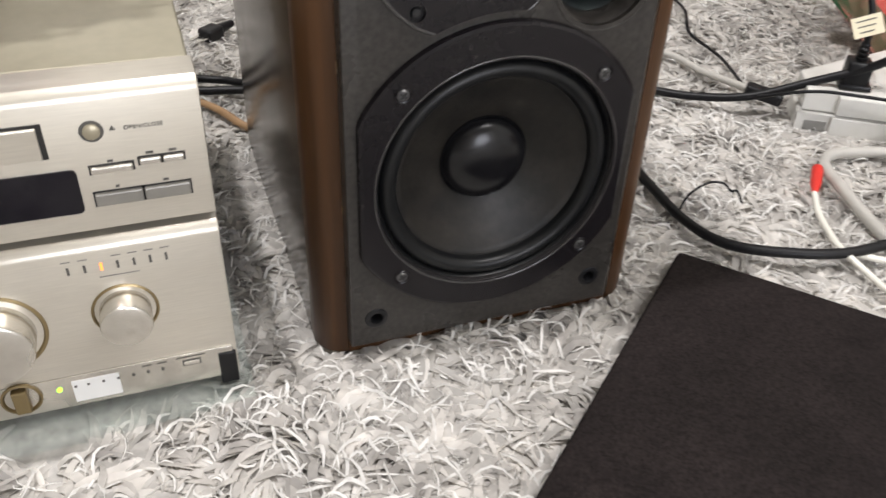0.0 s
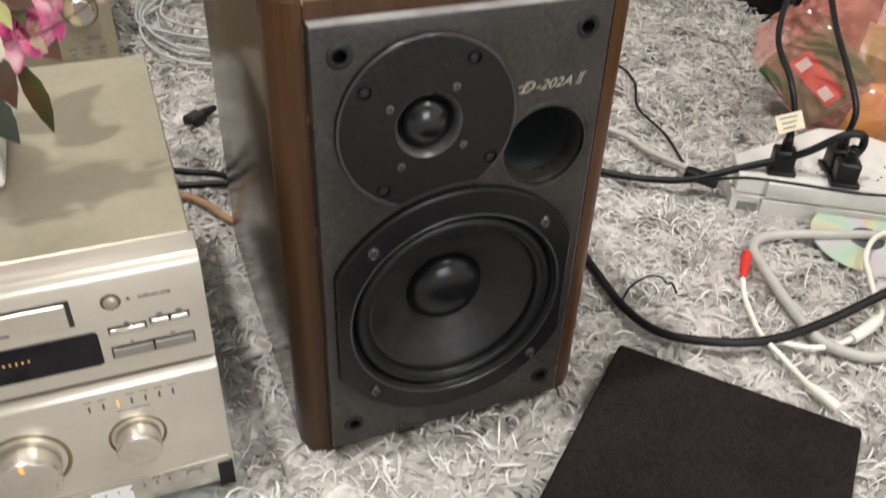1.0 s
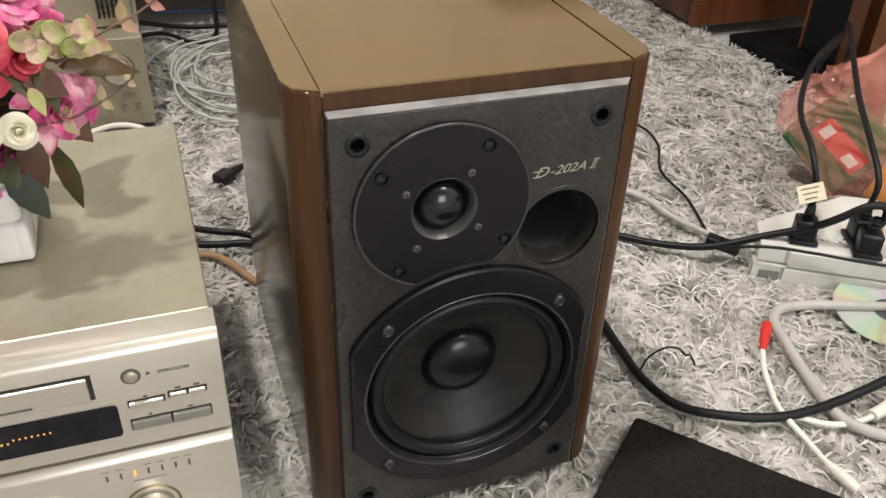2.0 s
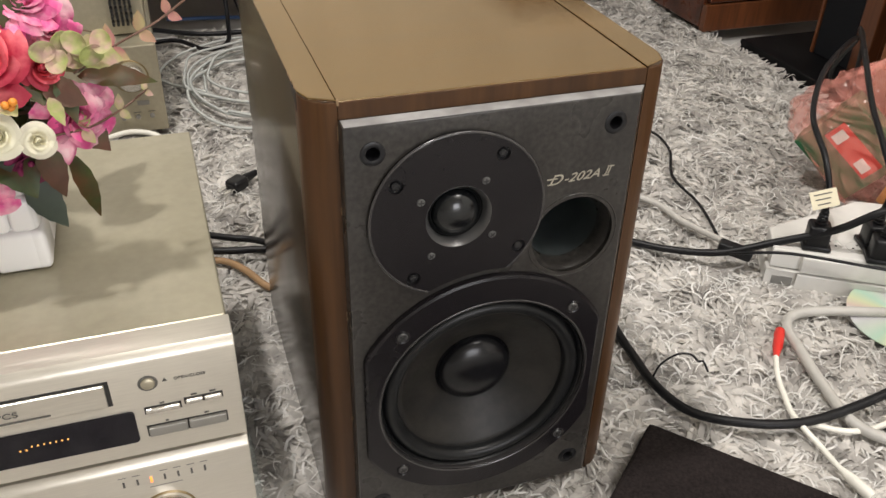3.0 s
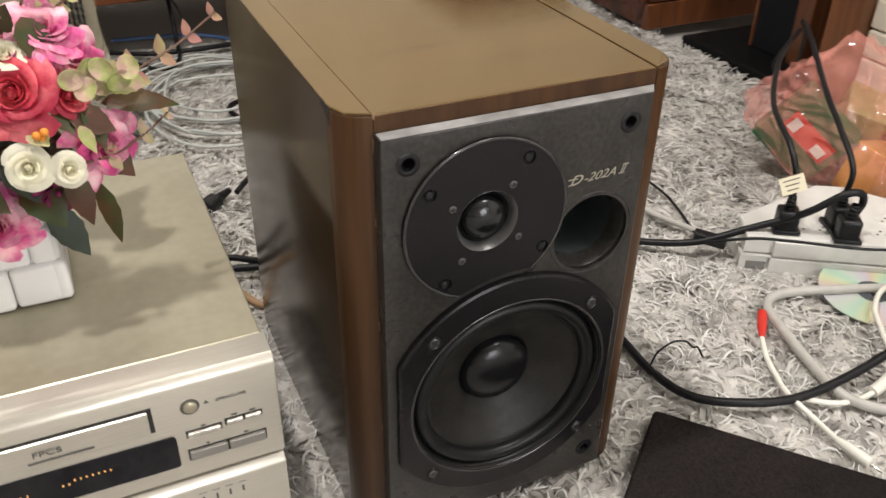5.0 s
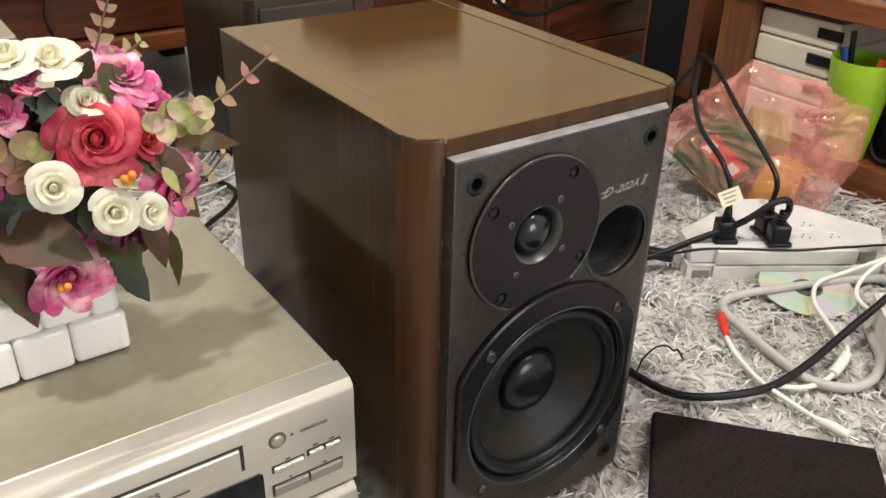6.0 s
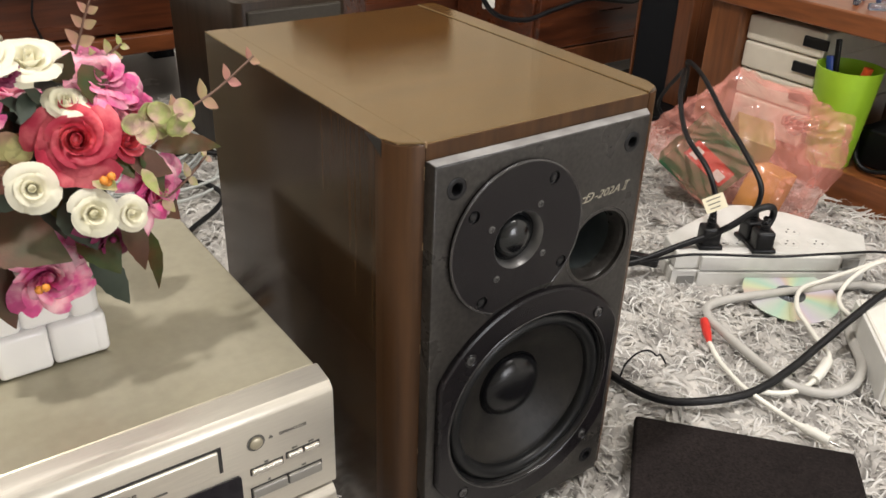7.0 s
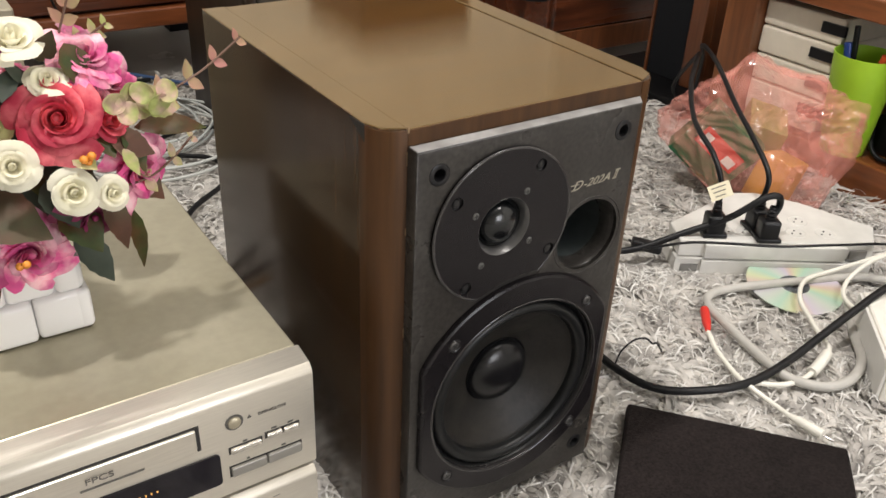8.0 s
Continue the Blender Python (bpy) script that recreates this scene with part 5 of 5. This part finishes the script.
def loose_plug():
    a, b = Vector((-0.132, 0.588, 0.012)), Vector((-0.092, 0.620, 0.014))
    turn = Matrix.Translation(a) @ (b - a).normalized().to_track_quat("Z", "Y").to_matrix().to_4x4()
    top = thing("loose_plug", turn, "black two-pin mains plug lying on the rug", "plug")
    part("body", box(-0.011, 0.011, -0.008, 0.008, 0.0, 0.026, 0.004, 3), SOCKET_BLACK, top, smooth=40)
    part("neck", lathe([(0.007, 0.025), (0.0062, 0.034), (0.0042, 0.050), (0, 0.050)], 14), SOCKET_BLACK, top, smooth=50)
    for x in (-0.0055, 0.0055):
        part("pin", box(x - 0.0025, x + 0.0025, -0.0008, 0.0008, -0.016, 0.001), STEEL, top)
    return top


loose_plug()


def cable_coil():
    top = thing("cable_coil", None, "coiled pale grey network cable on the rug", "cable")
    rnd = random.Random(11)
    for k in range(6):
        r, cx, cy = rnd.uniform(0.085, 0.145), -0.025 + rnd.uniform(-0.02, 0.02), 0.935 + rnd.uniform(-0.05, 0.05)
        pts = [(cx + r * math.cos(a) * rnd.uniform(0.93, 1.07), cy + 1.15 * r * math.sin(a) * rnd.uniform(0.93, 1.07), 0.010 + 0.0028 * k) for a in [2 * math.pi * i / 12 + k for i in range(13)]]
        part("turn", tube(pts, 0.0026, 6, 5), CABLE_PALE, top, smooth=70)
    part("tail", tube([(-0.13, 0.92, 0.012), (-0.20, 1.0, 0.012), (-0.16, 1.10, 0.014), (-0.05, 1.16, 0.014), (0.04, 1.12, 0.014)], 0.0026, 6, 8), CABLE_PALE, top, smooth=70)
    return top


cable_coil()
cable("black_cable", [(-0.28, 1.15, 0.012), (-0.17, 1.177, 0.014), (-0.115, 1.115, 0.014), (-0.073, 1.13, 0.016), (-0.06, 1.21, 0.03), (-0.055, 1.30, 0.10)], 0.0042, CABLE_BLACK, "black cord among the cables under the bench")
cable("black_cable", [(-0.20, 1.25, 0.012), (-0.12, 1.20, 0.014), (-0.04, 1.19, 0.014), (0.05, 1.20, 0.012)], 0.0046, CABLE_BLACK, "black cord among the cables under the bench")
cable("blue_cable", [(-0.17, 1.33, 0.004), (-0.05, 1.30, 0.008), (0.02, 1.26, 0.010), (0.12, 1.14, 0.012), (0.20, 1.20, 0.004)], 0.0038, CABLE_BLUE, "dark blue cord under the bench")
cable("white_cable", [(-0.34, 0.74, 0.016), (-0.275, 0.775, 0.020), (-0.245, 0.785, 0.018), (-0.215, 0.775, 0.012), (-0.205, 0.74, 0.004)], 0.0042, CABLE_WHITE, "white cords behind the disc player")
cable("white_cable", [(-0.34, 0.72, 0.010), (-0.275, 0.755, 0.012), (-0.245, 0.765, 0.012), (-0.212, 0.750, 0.012), (-0.200, 0.72, 0.004)], 0.0036, CABLE_WHITE, "white cords behind the disc player")
cable("hanging_cable", [(-0.16, 1.228, 0.30), (-0.096, 1.226, 0.244), (-0.098, 1.224, 0.19), (-0.083, 1.226, 0.141), (-0.05, 1.235, 0.09), (-0.03, 1.24, 0.02)], 0.0022, CABLE_BLACK, "thin black cord hanging over the bench front")
cable("hanging_cable", [(0.66, 0.955, 0.28), (0.677, 0.955, 0.216), (0.720, 0.955, 0.166), (0.801, 0.955, 0.145), (0.88, 0.957, 0.157), (0.98, 0.958, 0.170), (1.05, 0.958, 0.16), (1.13, 0.958, 0.150), (1.2, 0.96, 0.17)], 0.0052, CABLE_BLACK, "black cord hanging across the cabinet front")
cable("black_cable", [(-0.30, 1.34, 0.2420), (-0.20, 1.30, 0.2425), (-0.12, 1.32, 0.2425), (-0.08, 1.45, 0.2425)], 0.0045, CABLE_BLACK, "black cord lying on the bench top")
sw = part("plastic_strip", box(0.728, 0.754, 1.000, 1.012, 0.165, 0.34, 0.002), OFFWHITE)
tagged(sw, "white plastic strip standing beside the cabinet", "plastic strip")


# ---- things in and before the low shelf ----
def drawer_box(x, y0, y1, z0, z1, hy):
    top = thing("storage_drawer", None, "off-white plastic storage drawer in the shelf", "drawer", "storage drawers")
    part("body", box(x, x + 0.26, y0, y1, z0, z1, 0.004), DRAWER_WHITE, top)
    part("handle", box(x - 0.004, x + 0.002, hy - 0.022, hy + 0.022, z1 - 0.027, z1 - 0.010, 0.001), SOCKET_BLACK, top, "black handle slot")


for z0, z1, dy in ((0.0405, 0.0980, 0.0), (0.1005, 0.1450, -0.002), (0.1475, 0.1935, 0.004), (0.1960, 0.2380, -0.006)):
    drawer_box(0.918, 0.353 + dy * 0.5, 0.5005, z0 + 0.004, z1 + 0.004, 0.372 + dy)


def pen_cup():
    top = thing("pen_cup", pose(0.920, 0.300, 0.0402), "lime green plastic cup holding pens", "cup")
    part("cup", lathe([(0, 0.0), (0.034, 0.0), (0.036, 0.002), (0.0505, 0.160), (0.0510, 0.162), (0.0495, 0.162), (0.0345, 0.006), (0, 0.004)], 48), LIME, top, smooth=40)
    part("pen", tube([(0.01, 0.01, 0.01), (0.0, 0.030, 0.198)], 0.0048, 8, 2), SOCKET_BLACK, top, smooth=60)
    part("pen", tube([(0.0, 0.0, 0.01), (0.0, 0.038, 0.170)], 0.0065, 8, 2), mat("blue_plastic", (0.02, 0.05, 0.25), 0.4), top, smooth=60)
    part("pen", tube([(-0.01, 0.0, 0.01), (0.0, -0.030, 0.166)], 0.0075, 8, 2), mat("orange_plastic", (0.6, 0.08, 0.02), 0.4), top, smooth=60)
    return top


pen_cup()


def black_box(x0, x1, y0, y1, z0, z1, name, label, cat):
    ob = part(name, box(x0, x1, y0, y1, z0, z1, 0.006, 3), BLACK_BASE, smooth=40)
    return tagged(ob, label, cat)


black_box(0.955, 1.10, 0.135, 0.275, 0.0402, 0.105, "black_case", "black glossy electronic case on the shelf board", "case")
black_box(0.93, 1.02, 0.02, 0.150, 0.0402, 0.085, "black_case", "black plastic case on the shelf board", "case")
cable("black_cable", [(0.96, 0.28, 0.09), (0.93, 0.255, 0.058), (0.925, 0.225, 0.048), (0.93, 0.17, 0.062), (0.94, 0.12, 0.05)], 0.004, CABLE_BLACK, "black cord on the shelf board")
CLEAR = mat("clear_plastic", (0.55, 0.60, 0.68), 0.12, vary=0.05, trans=0.9)
for x, y, a in ((0.945, 0.330, 20), (0.930, 0.285, -35), (0.965, 0.290, 60)):
    it = thing("plastic_clip", pose(x, y, 0.2922, 0, 0, a), "small clear and blue plastic clip on the shelf", "clip", "plastic clips")
    part("body", box(-0.018, 0.018, -0.005, 0.005, 0.0, 0.011, 0.003, 3), CLEAR, it, smooth=40)
    part("cap", box(0.0182, 0.030, -0.006, 0.006, 0.0, 0.013, 0.003, 3), mat("blue_cap", (0.05, 0.10, 0.22), 0.35), it, "blue plastic cap", smooth=40)


def plastic_bag():
    top = thing("plastic_bag", pose(0.722, 0.330, 0.0), "crumpled translucent pink plastic bag holding boxes", "bag")
    m = bpy.data.materials.new("pink_film")
    m.use_nodes = True
    b = m.node_tree.nodes["Principled BSDF"]
    b.inputs["Base Color"].default_value, b.inputs["Roughness"].default_value = (0.90, 0.36, 0.29, 1), 0.15
    b.inputs["Alpha"].default_value = 0.36
    nt = m.node_tree
    tc, nz, mr = nt.nodes.new("ShaderNodeTexCoord"), nt.nodes.new("ShaderNodeTexNoise"), nt.nodes.new("ShaderNodeMapRange")
    nz.inputs["Scale"].default_value, nz.inputs["Detail"].default_value, nz.inputs["Distortion"].default_value = 8, 4, 1.6
    mr.inputs[1].default_value, mr.inputs[2].default_value, mr.inputs[3].default_value, mr.inputs[4].default_value = 0.36, 0.68, 0.18, 0.50
    nt.links.new(tc.outputs["Object"], nz.inputs["Vector"])
    nt.links.new(nz.outputs["Fac"], mr.inputs[0])
    nt.links.new(mr.outputs[0], b.inputs["Alpha"])
    b.inputs["Specular IOR Level"].default_value = 1.0
    rg, bp = nt.nodes.new("ShaderNodeTexNoise"), nt.nodes.new("ShaderNodeBump")
    rg.noise_type = "RIDGED_MULTIFRACTAL"
    rg.inputs["Scale"].default_value, rg.inputs["Detail"].default_value, rg.inputs["Distortion"].default_value = 17, 3, 1.2
    bp.inputs["Strength"].default_value, bp.inputs["Distance"].default_value = 0.8, 0.012
    nt.links.new(tc.outputs["Object"], rg.inputs["Vector"])
    nt.links.new(rg.outputs["Fac"], bp.inputs["Height"])
    nt.links.new(bp.outputs[0], b.inputs["Normal"])
    bm = bmesh.new()
    bmesh.ops.create_icosphere(bm, subdivisions=6, radius=1)
    rnd = random.Random(23)
    # flat creased facets of several sizes, and folds that fan out from a gathered point
    facets = []
    for k in range(46):
        n = Vector((rnd.gauss(0, 1), rnd.gauss(0, 1), rnd.gauss(0, 0.9))).normalized()
        facets.append((n, rnd.uniform(0.84, 1.0)))
    knot = Vector((0.20, -0.62, 0.70)).normalized()
    east = knot.cross(Vector((0, 0, 1))).normalized()
    north = knot.cross(east)
    for v in bm.verts:
        d = v.co.copy()
        s = min([1.16] + [h / d.dot(n) for n, h in facets if d.dot(n) > 0.35])
        ang, far = math.atan2(d.dot(north), d.dot(east)), math.acos(max(-1, min(1, d.dot(knot))))
        fold = abs(((ang * 2.9 + 2.2 * noise.noise(d * 1.7)) % 1) - 0.5) * 2
        s += 0.085 * (fold - 0.5) * math.sin(min(math.pi, 0.35 + far * 1.35)) - 0.10 * math.exp(-(far / 0.22) ** 2)
        cell = noise.voronoi(d * 4.3 + Vector((1, 7, 3)))[0]
        s += 0.030 * (cell[1] - cell[0]) - 0.012
        tall = 0.110 + 0.040 * max(0.0, d.x) - 0.020 * max(0.0, -d.x) + 0.020 * noise.noise(d * 2.6 + Vector((3, 0, 5)))
        v.co = (0.004 + d.x * s * 0.152, d.y * s * 0.108, 0.088 + d.z * s * tall)
        v.co.z = max(0.003 + 0.002 * noise.noise(d * 9), v.co.z)
    part("film", moved(bm, pose(0.0, 0.0, 0.0, 0, 0, -51)), m, top, "pink see-through film with sharp creases", smooth=14)
    green = mat("box_green", (0.015, 0.115, 0.045), 0.45, vary=0.15, scale=30)
    tilt = pose(-0.060, 0.020, 0.078, 0, 0, -51.5) @ pose(0, 0, 0, 0, 38, 0)
    bx = part("box", moved(box(-0.052, 0.052, -0.020, 0.024, -0.046, 0.050, 0.002), tilt), green, top, "dark green cardboard box")
    part("box_label", moved(box(-0.036, 0.040, -0.0216, -0.0203, -0.008, 0.022), tilt), RED_PLASTIC, bx, "red label")
    part("label_patch", moved(box(-0.030, -0.016, -0.0228, -0.0217, -0.003, 0.015), tilt), OFFWHITE, bx, "white label field")
    part("label_patch", moved(box(0.016, 0.034, -0.0228, -0.0217, -0.004, 0.010), tilt), OFFWHITE, bx, "white label field")
    part("box", moved(box(-0.035, 0.035, -0.025, 0.025, 0.0, 0.07, 0.002), pose(-0.010, -0.050, 0.010, 10, 14, 12)), mat("box_amber", (0.62, 0.30, 0.05), 0.45), top, "orange and yellow packet")
    part("box", moved(box(-0.04, 0.04, -0.03, 0.03, 0.0, 0.06, 0.002), pose(0.030, 0.020, 0.060, 14, -10, 40)), mat("box_olive", (0.32, 0.27, 0.10), 0.45), top, "olive packet")
    return top


plastic_bag()


# ---- a disc and a white box on the rug ----
def bare_disc():
    top = thing("compact_disc", pose(0.540, 0.094, 0.010, 4, -3, 0), "shiny bare compact disc lying under cables", "disc")
    dm = bpy.data.materials.new("disc_foil_sheen")
    dm.use_nodes = True
    N, L = dm.node_tree.nodes, dm.node_tree.links
    b = N["Principled BSDF"]
    b.inputs["Metallic"].default_value, b.inputs["Roughness"].default_value = 0.45, 0.28
    tc = N.new("ShaderNodeTexCoord")
    gr = N.new("ShaderNodeTexGradient")
    gr.gradient_type = "RADIAL"
    mul = N.new("ShaderNodeMath")
    mul.operation, mul.inputs[1].default_value = "MULTIPLY", 4.0
    fr = N.new("ShaderNodeMath")
    fr.operation = "FRACT"
    rp = N.new("ShaderNodeValToRGB")
    # the disc's rainbow sheen, painted as fixed colour sectors
    cols = ((0.0, (0.66, 0.74, 0.66)), (0.2, (0.52, 0.74, 0.60)), (0.4, (0.72, 0.76, 0.50)), (0.55, (0.76, 0.62, 0.52)), (0.7, (0.70, 0.64, 0.74)), (1.0, (0.66, 0.74, 0.66)))
    rp.color_ramp.elements[0].color = (*cols[0][1], 1)
    rp.color_ramp.elements[1].color = (*cols[-1][1], 1)
    for p, c in cols[1:-1]:
        rp.color_ramp.elements.new(p).color = (*c, 1)
    L.new(tc.outputs["Object"], gr.inputs[0])
    L.new(gr.outputs["Fac"], mul.inputs[0])
    L.new(mul.outputs[0], fr.inputs[0])
    L.new(fr.outputs[0], rp.inputs[0])
    L.new(rp.outputs[0], b.inputs["Base Color"])
    part("foil", lathe([(0.019, 0.0), (0.060, 0.0), (0.060, 0.0012), (0.019, 0.0012)], 64, True), dm, top)
    part("hub", lathe([(0.0075, 0.0001), (0.0188, 0.0001), (0.0188, 0.0011), (0.0075, 0.0011)], 40, True), CLEAR, top)
    return top


bare_disc()


def white_box():
    top = thing("adapter_box", pose(0.4950, -0.0350, 0.0, 0, 0, 45), "off-white plastic adapter box on the rug", "adapter")
    part("body", box(-0.085, 0.060, -0.115, 0.0, -0.005, 0.052, 0.003), OFFWHITE, top)
    part("end_cap", box(-0.083, 0.0585, 0.0002, 0.004, -0.004, 0.050, 0.001), STRIP_GREY, top)
    return top


white_box()


# ---- the shag rug ----
FOOT = [(-0.1195, 0.1285, 0.010, 0.333), (-0.62, -0.168, -0.015, 0.330), (0.092, 0.276, 0.775, 1.06), (-0.472, -0.197, 0.800, 1.08)]


def strands(parent, name, P, rng, scatter, longs, wides, lifts, bend, twist, material, label):
    """Curved ribbons rooted at P, lying over in slowly changing directions."""
    n = len(P)
    f = lambda a, b, c: np.sin(P[:, 0] * a + P[:, 1] * b + c)
    head = 2.2 * f(21, 9, 0.3) + 1.9 * f(-13, 24, 1.7) + 1.4 * f(47, -38, 0.5) + rng.normal(0, scatter, n)
    long, wide = rng.uniform(*longs, n), rng.uniform(*wides, n)
    lift = rng.uniform(*lifts, n) * (1 + 0.45 * f(33, 29, 2.0))
    curl, roll = rng.normal(0, bend, n), rng.normal(0, twist, n)
    K = 6
    pos = np.concatenate([P, np.zeros((n, 1))], 1)
    V = np.zeros((n, K + 1, 2, 3))
    for k in range(K + 1):
        t = k / K
        hgt = -0.004 + lift * np.sin(np.pi * min(1, t * 1.05)) ** 0.8 + 0.0035 * t + 0.0015 * np.sin(7 * t + curl * 3)
        a = head + curl * (t * 2.4 - 0.8)
        if k:
            pos[:, 0] += np.cos(a) * long / K
            pos[:, 1] += np.sin(a) * long / K
        w = wide * (0.75 + 0.25 * np.sin(np.pi * t)) * (1.0 - 0.7 * t ** 4) * 0.5
        c = np.stack([pos[:, 0], pos[:, 1], hgt], 1)
        s = np.stack([-np.sin(a) * np.cos(roll), np.cos(a) * np.cos(roll), np.sin(roll + 0.4 * t)], 1) * w[:, None]
        V[:, k, 0], V[:, k, 1] = c - s, c + s
    base = np.arange(n)[:, None, None] * (2 * (K + 1))
    quad = np.array([[2 * k, 2 * k + 1, 2 * k + 3, 2 * k + 2] for k in range(K)])[None]
    nf = n * K
    me = bpy.data.meshes.new(name)
    me.vertices.add(n * 2 * (K + 1))
    me.vertices.foreach_set("co", V.ravel())
    me.loops.add(nf * 4)
    me.loops.foreach_set("vertex_index", (base + quad).reshape(-1))
    me.polygons.add(nf)
    me.polygons.foreach_set("loop_start", np.arange(nf) * 4)
    me.polygons.foreach_set("use_smooth", np.ones(nf, bool))
    me.update(calc_edges=True)
    me.materials.append(material)
    ob = new(name, me)
    ob.parent = parent
    return tagged(ob, label, kind="stuff")


def shag_rug():
    top = thing("shag_rug", None, "pale grey long-pile shag rug with flattened strands", "rug", kind="stuff")
    part("backing", box(-1.1, 0.862, -1.3, 1.24, -0.020, -0.003, 0.004), RUG_BACK, top)
    rng = np.random.default_rng(7)
    zones = [(-0.20, 0.62, -0.34, 0.34, 0.0046), (-0.55, 0.80, -0.60, -0.34, 0.010), (0.62, 0.862, -0.34, 0.34, 0.0062), (-0.20, 0.862, 0.34, 1.10, 0.0066), (-0.75, -0.20, 0.33, 1.22, 0.0085), (-0.20, 0.872, 1.10, 1.235, 0.008), (-0.75, -0.20, -0.34, -0.03, 0.0060)]
    P, H = [], []
    for x0, x1, y0, y1, g in zones:
        nx, ny = int((x1 - x0) / g), int((y1 - y0) / g)
        X, Y = np.meshgrid(np.linspace(x0, x1, nx), np.linspace(y0, y1, ny))
        q = np.stack([X.ravel(), Y.ravel()], 1) + rng.normal(0, g * 0.5, (nx * ny, 2))
        P.append(q)
    P = np.concatenate(P)
    keep = np.ones(len(P), bool)
    for x0, x1, y0, y1 in FOOT:
        keep &= ~((P[:, 0] > x0 + 0.004) & (P[:, 0] < x1 - 0.004) & (P[:, 1] > y0 + 0.004) & (P[:, 1] < y1 - 0.004))
    d = P - np.array([0.181, 0.028])
    gu, gv = d @ np.array([0.660, -0.751]), d @ np.array([0.751, 0.660])
    keep &= ~((gu > 0.004) & (gu < 0.208) & (gv < -0.004) & (gv > -0.348))
    keep &= np.hypot(P[:, 0] - 0.540, P[:, 1] - 0.094) > 0.056
    P = P[keep]
    strands(top, "pile", P, rng, 0.65, (0.022, 0.054), (0.0028, 0.0080), (0.0010, 0.0062), 0.50, 0.28, PILE, "matted flat grey strands")
    thin = P[rng.random(len(P)) < 0.36] + rng.normal(0, 0.002, (1, 2))
    strands(top, "threads", thin, rng, 1.3, (0.016, 0.046), (0.0008, 0.0026), (0.0030, 0.0100), 1.15, 0.6, THREAD, "thin pale loose threads")
    return top


shag_rug()
